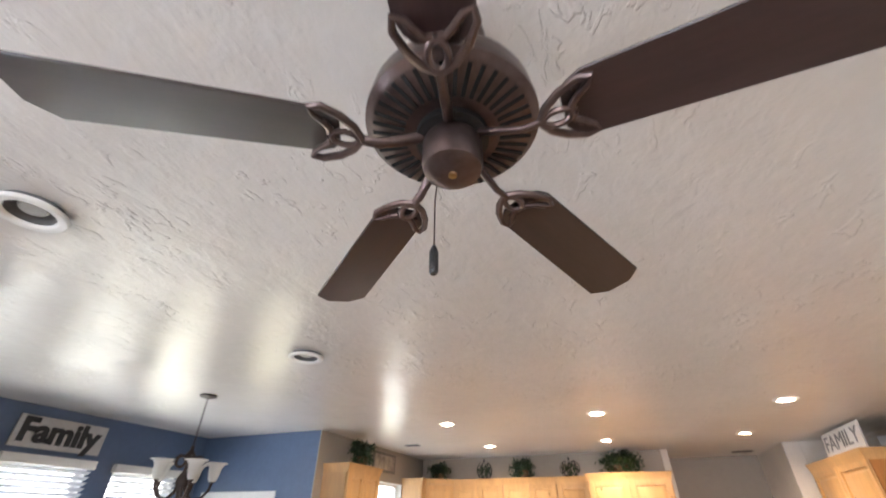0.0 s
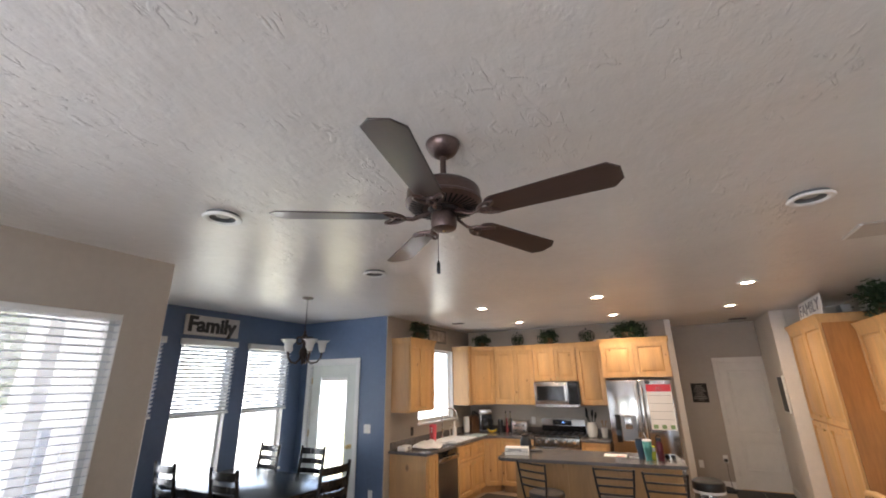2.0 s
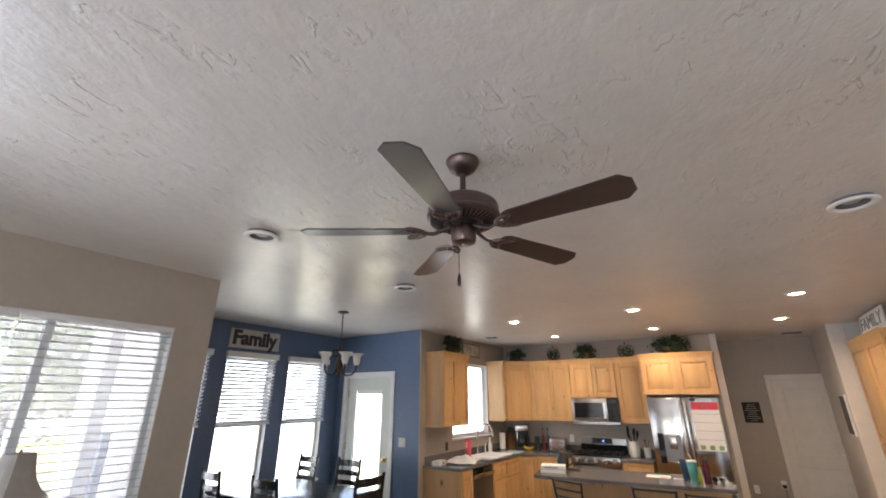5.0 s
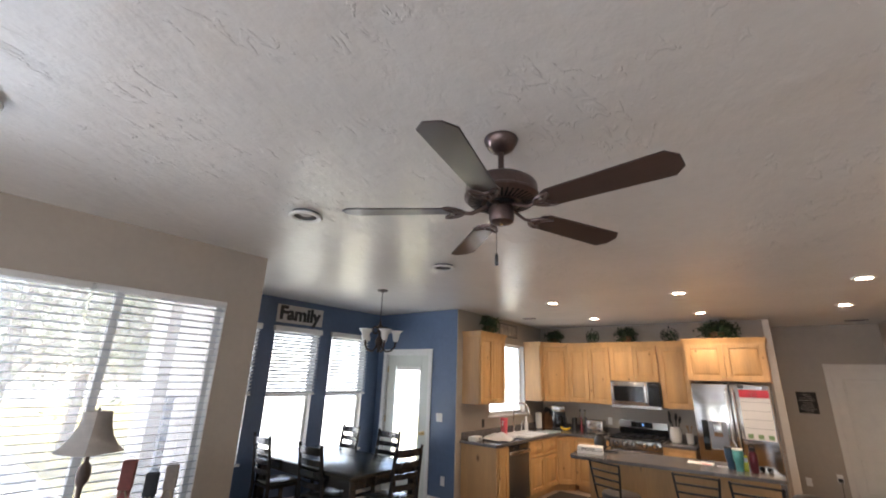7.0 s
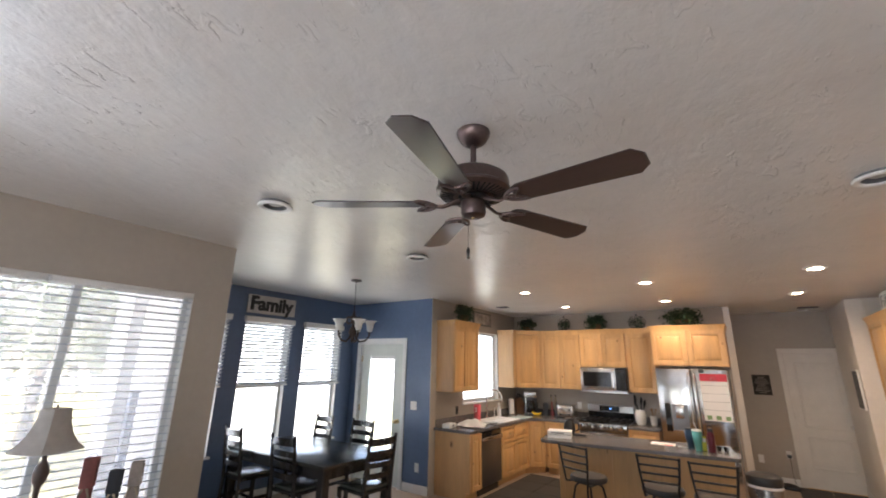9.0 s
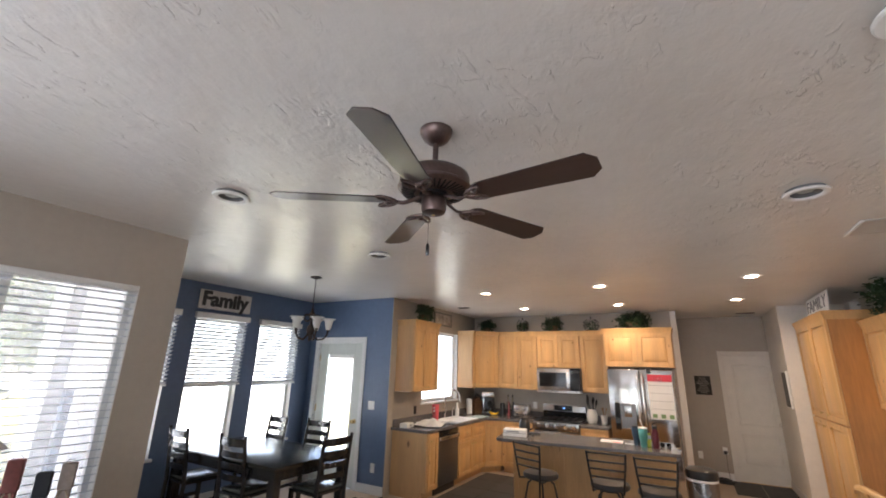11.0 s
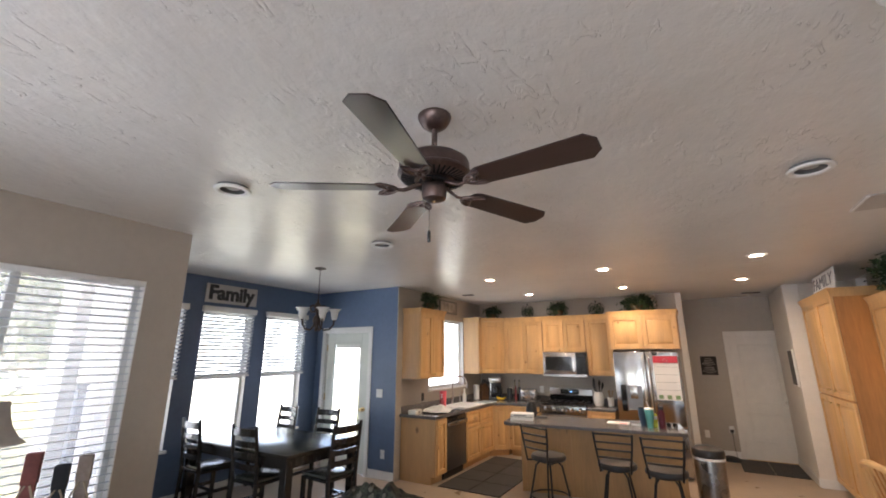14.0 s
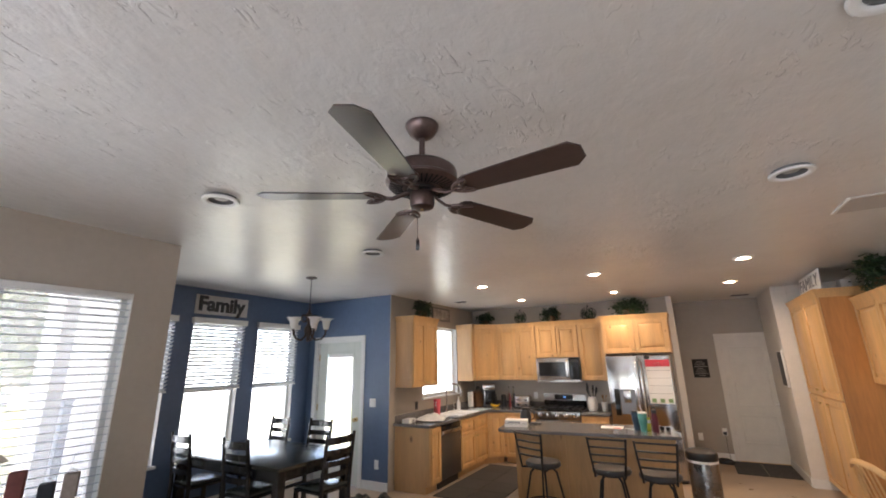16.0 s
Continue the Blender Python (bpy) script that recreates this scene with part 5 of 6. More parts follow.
# ---- bar stools ----
def make_stool(m):
    s = thing("bar_stool", m, "black iron swivel bar stool with a padded dark seat", "stool", "stools at the island")
    part("cushion", lathe([(0, 0.600), (0.175, 0.600), (0.188, 0.612), (0.190, 0.635), (0.178, 0.655), (0.13, 0.667), (0, 0.670)], 32), M_LEATHER, s, "dark vinyl seat pad")
    part("swivel_plate", lathe([(0, 0.575), (0.10, 0.575), (0.10, 0.598), (0, 0.598)], 20), M_IRON, s)
    for k in range(4):
        a = radians(45 + 90 * k)
        c, q = math.cos(a), math.sin(a)
        part("leg", tube([(0.09 * c, 0.09 * q, 0.585), (0.14 * c, 0.14 * q, 0.54), (0.165 * c, 0.165 * q, 0.42), (0.215 * c, 0.215 * q, 0.20), (0.26 * c, 0.26 * q, 0.0)], 0.011, 8), M_IRON, s)
    part("foot_ring", tube([(0.205 * math.cos(a), 0.205 * math.sin(a), 0.24) for a in [k * math.pi / 14 for k in range(28)]], 0.009, 8, closed=True), M_IRON, s)
    for x in (-0.140, 0.140):
        part("back_post", tube([(x * 0.95, -0.10, 0.59), (x, -0.185, 0.60), (x * 1.06, -0.20, 0.68), (x * 1.2, -0.215, 0.82), (x * 1.3, -0.235, 0.965)], 0.011, 8), M_IRON, s)
    for z in (0.735, 0.805, 0.875, 0.95):
        wx = 0.145 + 0.18 * (z - 0.68) * 0.35 / 0.285 * 0.55
        part("back_slat", tube([(wx * u, -0.205 - 0.045 * (1 - u * u) - (z - 0.7) * 0.1, z + 0.008 * (1 - u * u)) for u in (-1, -0.6, -0.2, 0.2, 0.6, 1)], 0.012, 8, flat=0.45), M_IRON, s)
    return s


stool = make_stool(pose(-0.63, 4.07, 0, 0, 0, -22))
copy_thing(stool, pose(0.08, 4.08, 0, 0, 0, 4))
copy_thing(stool, pose(0.53, 4.04, 0, 0, 0, 2))

# ---- dining nook ----
tbl = thing("dining_table", pose(-3.50, 2.695, 0), "large black-brown wooden dining table", "table")
TW, TL = 0.88, 0.525
part("tabletop", bx(-TW, TW, -TL, TL, 0.725, 0.762, bev=0.004, seg=2), M_TABLETOP, tbl)
bm = bmesh.new()
box(bm, -TW + 0.10, TW - 0.10, -TL + 0.03, -TL + 0.055, 0.63, 0.724)
box(bm, -TW + 0.10, TW - 0.10, TL - 0.055, TL - 0.03, 0.63, 0.724)
box(bm, -TW + 0.03, -TW + 0.055, -TL + 0.10, TL - 0.10, 0.63, 0.724)
box(bm, TW - 0.055, TW - 0.03, -TL + 0.10, TL - 0.10, 0.63, 0.724)
part("apron", bm, M_BLACKWOOD, tbl)
for sx in (-1, 1):
    for sy in (-1, 1):
        part("leg", bx(sx * (TW - 0.06) - 0.045, sx * (TW - 0.06) + 0.045, sy * (TL - 0.06) - 0.045, sy * (TL - 0.06) + 0.045, 0, 0.724, bev=0.004), M_BLACKWOOD, tbl)
M_SEAT = mat("dark_seat_vinyl", (0.06, 0.065, 0.055), 0.24, var=0.08, scale=12, bump=0.0008, bscale=200)


def make_chair(m):
    c = thing("dining_chair", m, "black-brown ladder-back dining chair with a dark glossy seat pad", "chair", "chairs round the dining table")
    part("seat", bx(-0.21, 0.21, -0.19, 0.22, 0.425, 0.452, bev=0.006, seg=2), M_BLACKWOOD, c)
    part("seat_pad", bx(-0.195, 0.195, -0.165, 0.205, 0.453, 0.485, bev=0.014, seg=2), M_SEAT, c, "dark glossy seat pad")
    for x in (-0.19, 0.19):
        part("back_post", tube([(x, -0.215, 0), (x, -0.19, 0.43), (x, -0.205, 0.62), (x, -0.25, 1.0)], [0.020, 0.023, 0.022, 0.017], 8), M_BLACKWOOD, c)
        part("leg", bx(x - 0.02, x + 0.02, 0.175, 0.215, 0, 0.424, bev=0.003), M_BLACKWOOD, c)
        part("side_rail", bx(x - 0.012, x + 0.012, -0.19, 0.18, 0.20, 0.235, bev=0.002), M_BLACKWOOD, c)
    for z, hh in ((0.60, 0.028), (0.71, 0.028), (0.82, 0.030), (0.935, 0.038)):
        y = -0.203 - (z - 0.6) * 0.118
        bm = bmesh.new()
        pts = [(x, y - 0.028 * (1 - (x / 0.18) ** 2)) for x in (-0.18, -0.12, -0.06, 0, 0.06, 0.12, 0.18)]
        prism([(px, py - 0.007) for px, py in pts] + [(px, py + 0.007) for px, py in pts[::-1]], z - hh, z + hh, bm)
        part("back_slat", bm, M_BLACKWOOD, c)
    part("stretcher", bx(-0.18, 0.18, -0.01, 0.015, 0.205, 0.23, bev=0.002), M_BLACKWOOD, c)
    return c


chair = make_chair(pose(-4.17, 2.34, 0, 0, 0, -3))
copy_thing(chair, pose(-3.25, 2.37, 0, 0, 0, 1))
copy_thing(chair, pose(-4.32, 3.32, 0, 0, 0, 176))
copy_thing(chair, pose(-3.56, 3.38, 0, 0, 0, 182))
copy_thing(chair, pose(-2.70, 2.84, 0, 0, 0, 86))

# chandelier
M_RUST = mat("dark_rubbed_bronze", (0.050, 0.034, 0.028), 0.45, metal=0.4, var=0.25, scale=14)
ch = thing("chandelier", pose(-2.90, 2.67, H), "bronze five-arm chandelier with white glass bells", "chandelier")
part("ceiling_rose", lathe([(0, 0), (0.065, 0), (0.066, -0.012), (0.03, -0.022), (0.01, -0.03), (0, -0.03)], 28), M_RUST, ch)
ME_LINK = finish("chain_link", tube([(0.007 * math.cos(a), 0, 0.016 * math.sin(a)) for a in [k * math.pi / 5 for k in range(10)]], 0.0022, 6, closed=True), M_RUST)
for k in range(14):
    part("chain_link", ME_LINK, M_RUST, ch, m=pose(0, 0, -0.045 - 0.025 * k, 0, 0, 90 * (k % 2)))
part("column", lathe([(0, -0.38), (0.010, -0.38), (0.016, -0.42), (0.040, -0.45), (0.020, -0.49), (0.017, -0.56), (0.040, -0.60), (0.048, -0.64), (0.030, -0.68), (0.016, -0.72), (0.022, -0.74), (0, -0.765)], 24), M_RUST, ch)
M_BELL = bpy.data.materials.new("frosted_glass_shade")
M_BELL.use_nodes = True
b = M_BELL.node_tree.nodes["Principled BSDF"]
b.inputs["Base Color"].default_value = (0.86, 0.86, 0.84, 1)
b.inputs["Roughness"].default_value = 0.35
b.inputs["Transmission Weight"].default_value = 0.35
ME_BELL = finish("bell_shade", lathe([(0.018, -0.062), (0.030, -0.048), (0.040, -0.008), (0.046, 0.036), (0.062, 0.060), (0.084, 0.068), (0.081, 0.070), (0.060, 0.063), (0.043, 0.037), (0.037, -0.004), (0.016, -0.056)], 28), M_BELL)
ME_ARM = finish("arm", tube([(0.015, 0, -0.60), (0.04, 0, -0.70), (0.09, 0, -0.745), (0.155, 0, -0.73), (0.193, 0, -0.68), (0.20, 0, -0.62)], [0.010, 0.010, 0.010, 0.010, 0.010, 0.012], 8), M_RUST)
ME_SCROLL = finish("scroll", tube([(0.015 + 0.05 * (1 - math.cos(a)) * (1 - a / 14) + 0.01, 0, -0.50 + 0.05 * math.sin(a) * (1 - a / 14)) for a in [k * 0.4 for k in range(20)]], 0.0075, 8), M_RUST)
ME_CUP = finish("candle_cup", lathe([(0.0, -0.59), (0.018, -0.585), (0.026, -0.565), (0.020, -0.55), (0.012, -0.53), (0, -0.53)], 16), M_RUST)
for k in range(5):
    t = pose(0, 0, 0, 0, 0, 47 + 72 * k)
    arm = part("arm", ME_ARM, M_RUST, ch, m=t)
    part("candle_cup", ME_CUP, M_RUST, arm, m=pose(0.20, 0, -0.045))
    part("bell_shade", ME_BELL, M_BELL, arm, "white glass bell shade", m=pose(0.20, 0, -0.565))
    part("scroll", ME_SCROLL, M_RUST, ch, m=t)


# ---- lettering ----
def letters(text, size, depth, material, parent, m, thicken=0.0, width=None, shear=0.0):
    cu = bpy.data.curves.new("letters", 'FONT')
    cu.body, cu.size, cu.extrude, cu.align_x, cu.align_y, cu.offset, cu.shear = text, size, depth, 'CENTER', 'CENTER', thicken, shear
    tmp = bpy.data.objects.new("tmp", cu)
    scene.collection.objects.link(tmp)
    me = bpy.data.meshes.new_from_object(tmp.evaluated_get(bpy.context.evaluated_depsgraph_get()))
    bpy.data.objects.remove(tmp)
    me.materials.clear()
    me.materials.append(material)
    xs = [v.co.x for v in me.vertices]
    if width:
        k = width / (max(xs) - min(xs))
        c = (max(xs) + min(xs)) / 2
        for v in me.vertices:
            v.co.x = (v.co.x - c) * k
    me.name = "letters"
    return part("letters", me, material, parent, m=m)


M_SIGNBOARD = mat("pale_grey_board", (0.58, 0.57, 0.55), 0.6, var=0.06, scale=5)
M_SIGNINK = mat("charcoal_letters", (0.035, 0.035, 0.036), 0.6)
sg = thing("family_sign", left_wall(XN + 0.004, 2.285, 2.395), "pale wooden sign with black cut-out letters over the window", "sign")
part("board", bx(0, 0.765, -0.018, 0, 0, 0.255, bev=0.003), M_SIGNBOARD, sg)
letters("Family", 0.265, 0.006, M_SIGNINK, sg, pose(0.382, -0.022, 0.130, 90), thicken=0.0105, width=0.68)
sg = thing("family_board", pose(2.395, 6.47, 2.472, 0, 0, -90) @ pose(0, 0, 0, -4), "white board with thin dark capitals on the pantry", "sign")
part("board", bx(0, 0.98, -0.012, 0, 0, 0.245, bev=0.003), M_PAPER, sg)
letters("FAMILY", 0.21, 0.002, M_INK, sg, pose(0.49, -0.0145, 0.125, 90), width=0.86)

M_PLAQUE = mat("matt_black_board", (0.025, 0.022, 0.02), 0.8)
M_PLAQUEINK = mat("dim_gold_lettering", (0.48, 0.45, 0.40), 0.7)
pl = thing("hall_plaque", pose(0.985, YH - 0.012, 1.365), "dark square plaque with pale lettering on the hall wall", "plaque")
part("board", bx(0, 0.25, 0, 0.011, 0, 0.325, bev=0.002), M_PLAQUE, pl)
for k in range(9):
    ww = 0.10 + 0.035 * ((k * 7) % 4)
    part("lettering_bar", bx(0.125 - ww / 2, 0.125 + ww / 2, -0.0015, 0.0, 0.034 + 0.031 * k, 0.040 + 0.031 * k), M_PLAQUEINK, pl)
pc = thing("picture_frame", right_wall(2.148, 7.42, 1.28), "narrow black picture in a white frame", "picture")
part("frame", bx(0, 0.33, -0.022, 0, 0, 0.52, bev=0.003), M_WHITE, pc)
part("print", bx(0.02, 0.31, -0.024, -0.021, 0.02, 0.50), M_BLACK, pc)
pc = thing("picture_frame", left_wall(XK + 0.003, 5.50, 2.44), "grey framed picture above the kitchen window", "picture")
part("frame", bx(0, 0.64, -0.025, 0, 0, 0.24, bev=0.003), mat("grey_frame", (0.17, 0.16, 0.15), 0.5), pc)
part("print", bx(0.03, 0.61, -0.027, -0.024, 0.03, 0.21), mat("faded_print", (0.38, 0.34, 0.29), 0.6, var=0.3, scale=9), pc)

# ---- plates, vents ----
def plate(m, label, slots):
    p = thing("wall_plate", m, label, "switch plate", "wall plates")
    part("cover", bx(-0.037, 0.037, -0.006, 0, -0.06, 0.06, bev=0.002), M_WHITE, p)
    for z in slots:
        part("rocker", bx(-0.016, 0.016, -0.009, -0.005, z - 0.016, z + 0.016, bev=0.002), M_WHITE, p)
    return p


p = thing("wall_plate", pose(-3.225, YN, 1.155), "white double light switch on the blue wall", "switch plate", "wall plates")
part("cover", bx(-0.058, 0.058, -0.006, 0, -0.06, 0.06, bev=0.002), M_WHITE, p)
for x in (-0.023, 0.023):
    part("rocker", bx(x - 0.016, x + 0.016, -0.009, -0.005, -0.033, 0.033, bev=0.002), M_WHITE, p)
plate(pose(-3.13, YN, 0.33), "white power outlet low on the blue wall", (-0.02, 0.02))
plate(pose(0.93, YH, 0.36), "white power outlet low on the hall wall", (-0.02, 0.02))
plate(pose(-1.66, YB, 1.08), "white power outlet above the worktop", (-0.02, 0.02))
p = plate(left_wall(XK, 5.02, 1.06), "dark outlet plate beside the kitchen window", (-0.02, 0.02))
for o in p.children:
    o.data = o.data.copy()
    o.data.materials[0] = M_BLACK
rv = thing("ceiling_vent", pose(1.995, 2.76, H), "slatted return vent in the ceiling, painted over, one edge whitened as if lit", "vent", kind="structure")
M_VENT = mat("painted_vent_metal", (0.52, 0.49, 0.455), 0.45, var=0.03)
# White bar: the bright line of light along this edge, put in as colour.
part("frame", bx(0, 0.022, 0, 0.355, -0.014, 0, bev=0.003), M_WHITE, rv)
part("frame", bx(0.57, 0.60, 0, 0.355, -0.008, 0, bev=0.003), M_VENT, rv)
part("frame", bx(0.022, 0.57, 0, 0.025, -0.008, 0), M_VENT, rv)
part("frame", bx(0.022, 0.57, 0.33, 0.355, -0.008, 0), M_VENT, rv)
part("backing", bx(0.022, 0.57, 0.025, 0.33, -0.003, 0), M_VENT, rv)
vs = finish("vane", bx(0.0, 0.016, 0.025, 0.33, -0.001, 0.001), M_VENT)
for k in range(26):
    part("vane", vs, M_VENT, rv, m=pose(0.030 + 0.0205 * k, 0, -0.006, 0, 12, 0))
for x, y, ww, label in ((1.72, 7.72, 0.26, "small dark slotted vent in the hall ceiling"), (-2.52, 5.62, 0.20, "small dark slotted vent in the kitchen ceiling")):
    v = thing("ceiling_vent", pose(x, y, H), label, "vent", kind="structure")
    part("frame", bx(0, ww, 0, 0.12, -0.008, 0, bev=0.002), M_INK, v)
    for k in range(4):
        part("vane", bx(0.012, ww - 0.012, 0.015 + 0.026 * k, 0.029 + 0.026 * k, -0.011, -0.008), M_BLACK, v)
sd = thing("smoke_detector", pose(1.86, 8.1, H), "small white detector on the hall ceiling", "detector")
part("body", lathe([(0, 0), (0.03, 0), (0.03, -0.012), (0.02, -0.02), (0, -0.022)], 24), M_WHITE, sd)

ad = thing("plug_in_adapter", pose(1.305, YH, 0.46), "black plug-in adapter with a cord beside the hall door", "adapter")
part("wall_plate", bx(-0.036, 0.036, -0.006, 0, -0.058, 0.058, bev=0.002), M_WHITE, ad, "white wall plate")
part("adapter_block", bx(-0.028, 0.028, -0.05, -0.006, -0.045, 0.005, bev=0.006, seg=2), M_BLACK, ad)
part("cord", tube([(0, -0.03, -0.04), (0.005, -0.035, -0.12), (0.0, -0.03, -0.25), (0.012, -0.035, -0.36), (0.02, -0.05, -0.452)], 0.0035, 6), M_BLACK, ad)

# ---- hall floor ----
M_MATT = mat("charcoal_doormat", (0.06, 0.06, 0.062), 0.95, var=0.15, scale=20, bump=0.003, bscale=300)
hm = thing("door_mat", pose(1.335, 7.42, 0), "dark charcoal door mat in front of the hall door", "mat")
part("left_half", bx(0, 0.39, 0, 0.90, 0.001, 0.012, bev=0.004), M_MATT, hm)
part("right_half", bx(0.396, 0.79, 0, 0.90, 0.001, 0.012, bev=0.004), M_MATT, hm)
km = thing("kitchen_mat", pose(-2.285, 4.44, 0), "dark grey cushioned kitchen mat with panel seams", "mat")
M_KMAT = mat("dark_grey_mat", (0.042, 0.039, 0.038), 0.8, var=0.12, scale=8, bump=0.001, bscale=150, rand=0.1)
for i in range(2):
    for j in range(4):
        part("panel", bx(0.45 * i, 0.45 * i + 0.442, 0.48 * j, 0.48 * j + 0.472, 0.001, 0.014, bev=0.004), M_KMAT, km)
sh = thing("pair_of_shoes", pose(1.22, 8.18, 0), "dark shoes lying beside the hall door", "shoes")
for x, a in ((0, 70), (0.02, 60)):
    bm = lathe([(0, 0), (0.045, 0.0), (0.05, 0.02), (0.045, 0.05), (0.02, 0.07), (0, 0.072)], 16)
    bmesh.ops.scale(bm, vec=(2.6, 1, 1), verts=bm.verts)
    part("shoe", bm, M_BLACK, sh, m=pose(x, -0.11 * (a == 60), 0, 0, 0, a - 70))
M_BIN = mat("smudged_dark_steel", (0.24, 0.22, 0.205), 0.28, metal=0.95, var=0.15, scale=5)
tc = thing("rubbish_bin", pose(0.90, 5.14, 0), "tall round stainless bin with a black lid", "bin")
part("drum", lathe([(0, 0), (0.145, 0), (0.150, 0.02), (0.155, 0.58), (0.15, 0.60), (0, 0.60)], 32), M_BIN, tc)
part("liner_edge", lathe([(0.153, 0.575), (0.160, 0.575), (0.161, 0.598), (0.154, 0.600)], 32), M_PAPER, tc, "pale bag edge")
part("lid", lathe([(0.158, 0.600), (0.163, 0.615), (0.163, 0.665), (0.155, 0.685), (0.12, 0.705), (0, 0.715)], 32), M_BLACK, tc)

# ---- plants and ornaments on the cabinets ----
M_IVY = mat("ivy_leaf", (0.028, 0.058, 0.022), 0.4, var=0.35, scale=6)
M_BASKET = mat("brown_basket", (0.16, 0.09, 0.05), 0.8, var=0.3, scale=30, bump=0.003, bscale=80)


def plant(m, r, h, n, seed, label, droop=0.5):
    rng = random.Random(seed)
    p = thing("potted_plant", m, label, "plant", "plants on the cabinets")
    part("pot", lathe([(0, 0), (r * 0.30, 0), (r * 0.40, h * 0.30), (r * 0.42, h * 0.33), (r * 0.37, h * 0.33), (r * 0.34, h * 0.27), (0, h * 0.27)], 20), M_BASKET, p)
    vs, fs = [], []
    stems = bmesh.new()
    for k in range(int(n / 4.5)):
        a = rng.uniform(0, 2 * math.pi)
        d = r * rng.uniform(0.35, 1.0)
        tip = Vector((d * math.cos(a), d * math.sin(a) * 0.8, h * (0.35 + rng.uniform(0.1, 0.65) * (1 - (d / r) ** 2 * droop))))
        if k % 3 == 0:
            d = r * rng.uniform(0.45, 0.75)
            tip = Vector((d * math.cos(a), d * math.sin(a) * 0.8, h * rng.uniform(0.04, 0.22)))
        base = Vector((0.15 * d * math.cos(a), 0.15 * d * math.sin(a), h * 0.3))
        mid = (base + tip) / 2 + Vector((0, 0, h * 0.18))
        tube([base, mid, tip], 0.0025, 4, stems)
        for q in range(7):
            u = (q + 1) / 7
            c = base.lerp(mid, u * 2) if u < 0.5 else mid.lerp(tip, u * 2 - 1)
            c = c + Vector((rng.gauss(0, 1), rng.gauss(0, 1), rng.gauss(0, 1))) * r * 0.09
            ax = Vector((rng.gauss(0, 1), rng.gauss(0, 1), rng.gauss(0, 0.6))).normalized()
            w = ax.cross(Vector((rng.gauss(0, 0.4), rng.gauss(0, 0.4), 1))).normalized()
            s = rng.uniform(0.018, 0.034) * (0.6 + r * 2)
            up = ax.cross(w) * s * 0.25
            i = len(vs)
            vs += [c - ax * s, c - ax * s * 0.2 + w * s * 0.6 + up, c + ax * s * 1.1, c - ax * s * 0.2 - w * s * 0.6 + up, c + up * -0.3]
            fs += [(i, i + 1, i + 4), (i + 1, i + 2, i + 4), (i + 2, i + 3, i + 4), (i + 3, i, i + 4)]
    part("stem", stems, M_IVY, p)
    me = bpy.data.meshes.new("foliage")
    me.from_pydata(vs, [], fs)
    me.materials.append(M_IVY)
    part("foliage", me, M_IVY, p)
    return p


TOPZ = UZ + UH + 0.062
plant(pose(-2.70, 4.86, TOPZ), 0.20, 0.31, 460, 1, "bushy green ivy in a basket on a wall cabinet")
plant(pose(-2.52, 6.92, TOPZ), 0.20, 0.26, 420, 2, "dark green ivy on the corner cabinet")
plant(pose(-1.20, 6.98, TOPZ), 0.22, 0.30, 480, 3, "trailing green ivy above the microwave", 0.9)
plant(pose(0.18, 6.90, TOPZ), 0.31, 0.33, 680, 4, "wide spreading fern above the refrigerator", 0.8)
plant(pose(2.78, 4.95, 2.345), 0.28, 0.40, 620, 5, "bushy green ivy on the wall cabinet beside the pantry")


def wire_lantern(m, r, h, seed, label):
    c = thing("wire_lantern", m, label, "lantern", "wire lanterns on the cabinets")
    for k in range(8):
        a = k * math.pi / 4
        pts = [(r * math.sin(q) ** 0.8 * math.cos(a), r * math.sin(q) ** 0.8 * math.sin(a), h * 0.42 * (1 - math.cos(q))) for q in [0.05 + 0.38 * j for j in range(8)]]
        part("rib", tube(pts, 0.004, 5), M_IRON, c)
    part("foot", lathe([(0, 0), (r * 0.7, 0), (r * 0.72, 0.012), (r * 0.4, 0.016), (0, 0.016)], 20), M_IRON, c)
    part("finial", lathe([(0, h * 0.83), (0.016, h * 0.84), (0.008, h * 0.88), (0.014, h * 0.93), (0.005, h * 0.98), (0, h)], 12), M_IRON, c)
    rng = random.Random(seed)
    vs, fs = [], []
    for k in range(120):
        v = Vector((rng.gauss(0, 1), rng.gauss(0, 1), rng.gauss(0, 1))).normalized() * r * rng.uniform(0.4, 0.95)
        v.z = max(0.02, h * 0.38 + v.z * 0.8)
        ax = Vector((rng.gauss(0, 1), rng.gauss(0, 1), rng.gauss(0, 1))).normalized()
        w = ax.orthogonal().normalized()
        i = len(vs)
        vs += [v - ax * 0.02, v + w * 0.012, v + ax * 0.02, v - w * 0.012]
        fs.append((i, i + 1, i + 2, i + 3))
    me = bpy.data.meshes.new("moss_filling")
    me.from_pydata(vs, [], fs)
    me.materials.append(M_IVY)
    part("moss_filling", me, M_IVY, c)
    return c


wire_lantern(pose(-1.80, 7.0, TOPZ), 0.12, 0.28, 1, "dark wire lantern filled with greenery")
wire_lantern(pose(-0.52, 7.0, TOPZ), 0.14, 0.26, 2, "dark wire lantern filled with greenery, wider")
# White block stands in for a patch of reflected light on the wall.
bk = single("white_block", bx(-0.05, 0.05, -0.09, 0.09, 0, 0.15, bev=0.004), M_PAPER, pose(2.74, 6.05, 2.472), "small white block on the pantry standing in for light on the wall", "box")

# ---- living room, near the camera ----
ct = thing("console_table", pose(-2.42, 0.12, 0), "dark narrow console table under the window", "table")
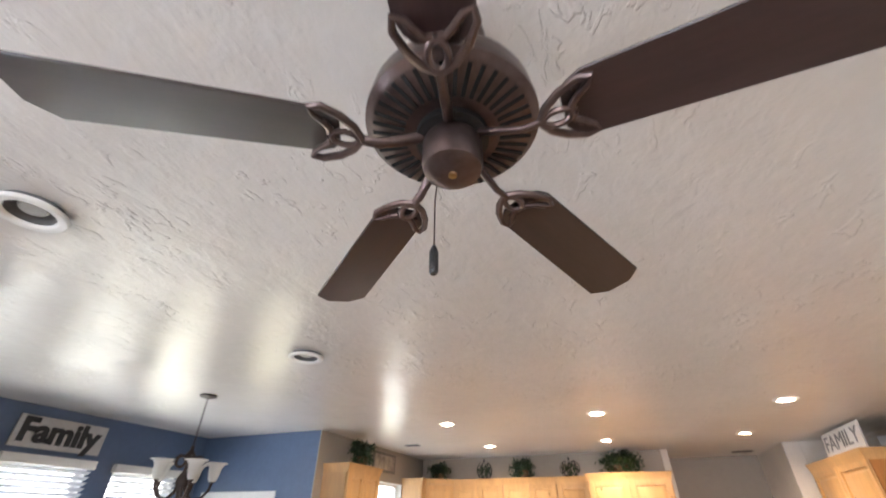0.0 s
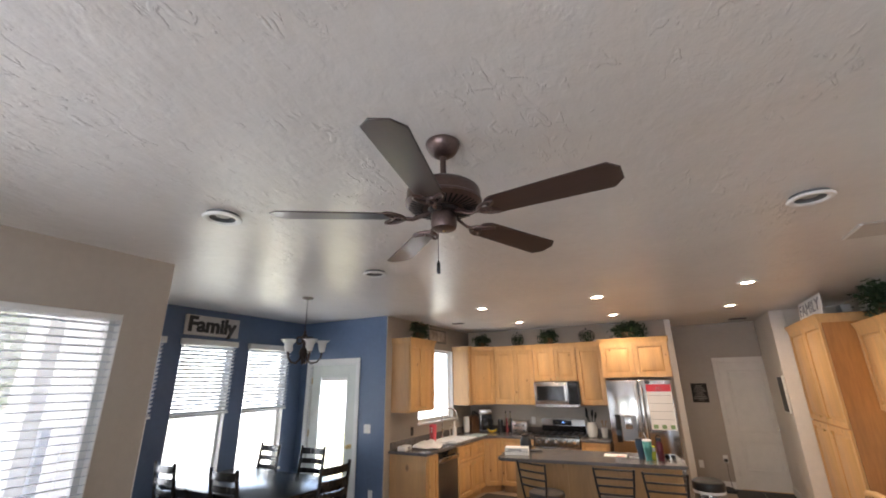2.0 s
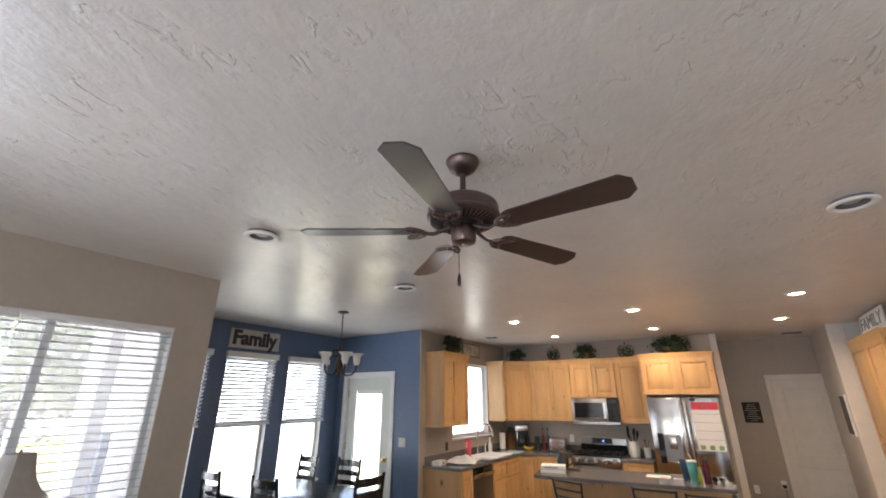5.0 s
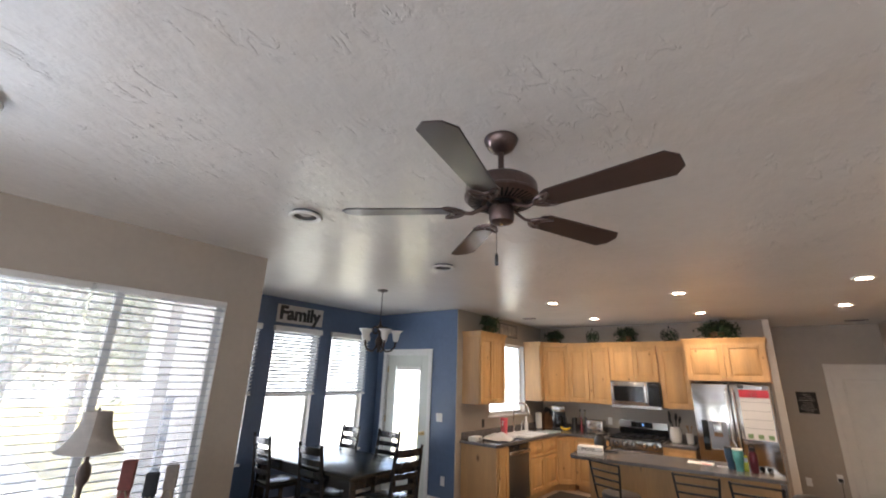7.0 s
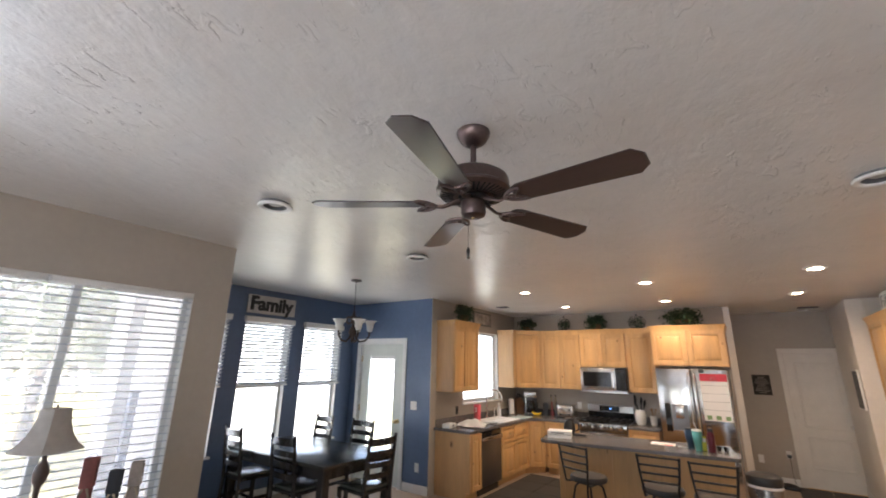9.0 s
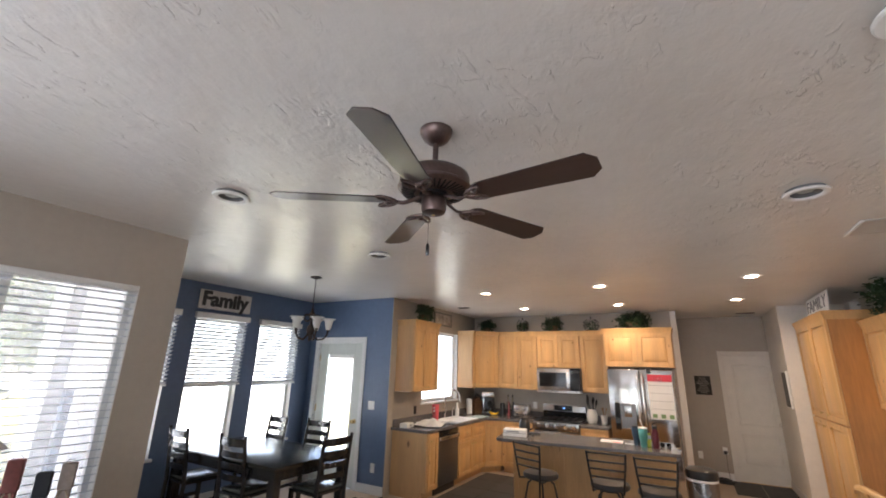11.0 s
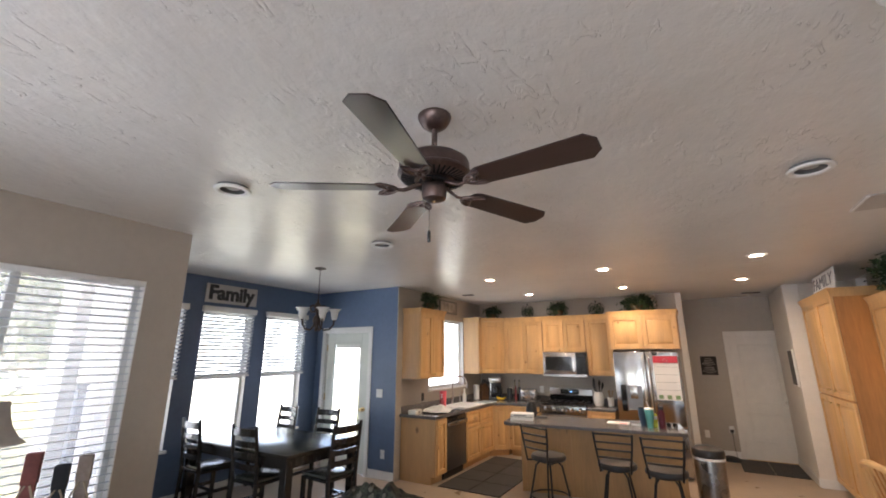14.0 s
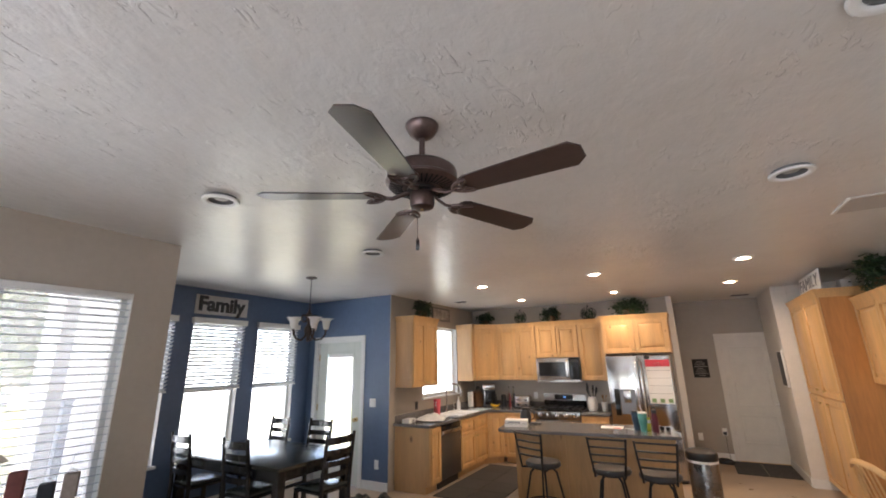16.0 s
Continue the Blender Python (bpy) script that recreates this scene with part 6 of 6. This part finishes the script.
part("tabletop", bx(-0.18, 0.18, -0.60, 0.52, 0.72, 0.75, bev=0.004), M_BLACKWOOD, ct)
for sx in (-0.15, 0.15):
    for sy in (-0.56, 0.48):
        part("leg", bx(sx - 0.02, sx + 0.02, sy - 0.02, sy + 0.02, 0, 0.719), M_BLACKWOOD, ct)
lp = thing("table_lamp", pose(-2.32, -0.04, 0.751), "table lamp with a pale square bell shade", "lamp")
M_SHADE = mat("cream_linen_shade", (0.60, 0.555, 0.51), 0.9, var=0.05, scale=20, bump=0.0006, bscale=300)
M_LAMPBASE = mat("brown_lamp_base", (0.09, 0.06, 0.05), 0.45, var=0.2)
bm = bmesh.new()
prof = ((0.055, 0.728), (0.063, 0.66), (0.078, 0.60), (0.102, 0.55), (0.134, 0.512))
rings = []
for r, z in prof:
    ring = []
    for k in range(16):
        a = radians(22.5 * k)
        q = max(abs(math.cos(a)), abs(math.sin(a)))
        f = min(r / q, r * 1.22)
        ring.append(bm.verts.new((f * math.cos(a), f * math.sin(a), z)))
    rings.append(ring)
for p, q in zip(rings, rings[1:]):
    for k in range(16):
        bm.faces.new((p[k], p[(k + 1) % 16], q[(k + 1) % 16], q[k]))
bmesh.ops.solidify(bm, geom=bm.faces[:], thickness=0.003)
part("shade", bm, M_SHADE, lp, "pale cream cloth shade", m=pose(0, 0, 0, 0, 0, 25))
part("stem", lathe([(0, 0), (0.075, 0), (0.075, 0.02), (0.03, 0.04), (0.018, 0.09), (0.012, 0.2), (0.014, 0.33), (0.03, 0.36), (0.036, 0.40), (0.028, 0.44), (0.012, 0.46), (0.010, 0.56), (0, 0.56)], 20), M_LAMPBASE, lp)
part("finial", lathe([(0, 0.728), (0.01, 0.731), (0.006, 0.743), (0, 0.753)], 12), M_LAMPBASE, lp)
part("shade_carrier", tube([(-0.055, 0, 0.728), (0, 0, 0.731), (0.055, 0, 0.728)], 0.003, 6), M_LAMPBASE, lp)


def ornament(m, h, top, low, label):
    o = thing("cloth_ornament", m, label, "ornament", "tall ornaments by the window")
    part("block", bx(-0.035, 0.035, -0.028, 0.028, h * 0.62, h, bev=0.006, seg=2), top, o)
    part("lower_block", bx(-0.030, 0.030, -0.026, 0.026, 0, h * 0.62, bev=0.006, seg=2), low, o)
    part("wire_loop", tube([(0.022 * math.cos(a), 0, h + 0.022 * math.sin(a)) for a in [radians(d) for d in range(0, 181, 20)]], 0.002, 6), M_IRON, o)
    for s in (-1, 1):
        part("twine_tail", tube([(s * 0.01, -0.03, h * 0.62), (s * 0.03, -0.04, h * 0.5), (s * 0.05, -0.05, h * 0.36)], 0.006, 6, flat=0.4), mat("raffia", (0.45, 0.37, 0.27), 0.9), o)
    return o


M_MUTRED = mat("muted_red_cloth", (0.21, 0.07, 0.062), 0.9, var=0.15, scale=20)
M_DKCLOTH = mat("dark_cloth", (0.03, 0.032, 0.038), 0.9, var=0.15, scale=20)
M_GRCLOTH = mat("grey_cloth", (0.30, 0.245, 0.215), 0.9, var=0.15, scale=20)
ornament(pose(-2.40, 0.205, 0.751, 0, 0, 60), 0.43, M_MUTRED, M_MUTRED, "tall muted red wooden block ornament with twine")
ornament(pose(-2.40, 0.345, 0.751, 0, 0, 60), 0.34, M_DKCLOTH, M_DKCLOTH, "dark wooden block ornament with twine")
ornament(pose(-2.40, 0.455, 0.751, 0, 0, 60), 0.37, M_GRCLOTH, M_GRCLOTH, "tan wooden block ornament with twine")

# sofa with camouflage throw
M_CAMO = mat("camouflage_cloth", (0.05, 0.05, 0.04), 0.95, var=0.1, scale=9, bump=0.006, bscale=40)
nt = M_CAMO.node_tree
tn = nt.nodes.new("ShaderNodeTexNoise")
tn.inputs["Scale"].default_value, tn.inputs["Detail"].default_value = 16.0, 2.0
cr = nt.nodes.new("ShaderNodeValToRGB")
cr.color_ramp.interpolation = 'CONSTANT'
for k, (p, c) in enumerate(((0.0, (0.012, 0.013, 0.011)), (0.42, (0.05, 0.052, 0.036)), (0.52, (0.028, 0.024, 0.018)), (0.6, (0.14, 0.13, 0.10)))):
    e = cr.color_ramp.elements[k] if k < 2 else cr.color_ramp.elements.new(p)
    e.position, e.color = p, (*c, 1)
tcn = nt.nodes.new("ShaderNodeTexCoord")
nt.links.new(tcn.outputs["Object"], tn.inputs[0])
nt.links.new(tn.outputs[0], cr.inputs[0])
nt.links.new(cr.outputs[0], nt.nodes["Principled BSDF"].inputs["Base Color"])
M_SOFA = mat("dark_sofa_cloth", (0.05, 0.045, 0.04), 0.9, var=0.15, scale=20, bump=0.001, bscale=200)
so = thing("sofa", pose(-0.80, 1.70, 0), "dark upholstered sofa seen from its back", "sofa")
part("backrest", bx(-0.75, 0.75, -0.14, 0.10, 0.10, 0.70, bev=0.06, seg=3), M_SOFA, so)
part("seat", bx(-0.75, 0.75, -0.85, -0.14, 0.10, 0.44, bev=0.05, seg=3), M_SOFA, so)
for x in (-0.75, 0.57):
    part("arm", bx(x, x + 0.18, -0.85, -0.14, 0.44, 0.60, bev=0.04, seg=3), M_SOFA, so)
for x in (-0.68, 0.68):
    for y in (-0.78, 0.04):
        part("foot", bx(x - 0.03, x + 0.03, y - 0.03, y + 0.03, 0, 0.10), M_BLACKWOOD, so)
crumpled(pose(-1.11, 1.70, 0.705, 0, 0, 5), 0.62, 0.30, 0.19, M_CAMO, 11, "throw_blanket", "crumpled dark camouflage blanket over the sofa back", "blanket")

# desk chair by the right wall
wc = thing("wooden_chair", pose(2.35, 4.35, 0, 0, 0, -75), "light honey wooden chair with a rounded back", "chair")
for x in (-0.19, 0.19):
    part("back_post", tube([(x, -0.2, 0), (x, -0.19, 0.45), (x * 1.05, -0.25, 0.80)], 0.017, 8), M_MAPLE, wc)
    part("leg", tube([(x, 0.2, 0), (x * 0.95, 0.19, 0.43)], 0.017, 8), M_MAPLE, wc)
part("seat", bx(-0.22, 0.22, -0.21, 0.22, 0.43, 0.46, bev=0.01, seg=2), M_MAPLE, wc)
part("top_rail", tube([(-0.205, -0.25, 0.78), (-0.12, -0.29, 0.83), (0, -0.30, 0.845), (0.12, -0.29, 0.83), (0.205, -0.25, 0.78)], 0.028, 10, flat=0.5), M_MAPLE, wc)
for x in (-0.1, -0.033, 0.033, 0.1):
    part("spindle", tube([(x, -0.19, 0.455), (x, -0.285, 0.82)], 0.008, 8), M_MAPLE, wc)
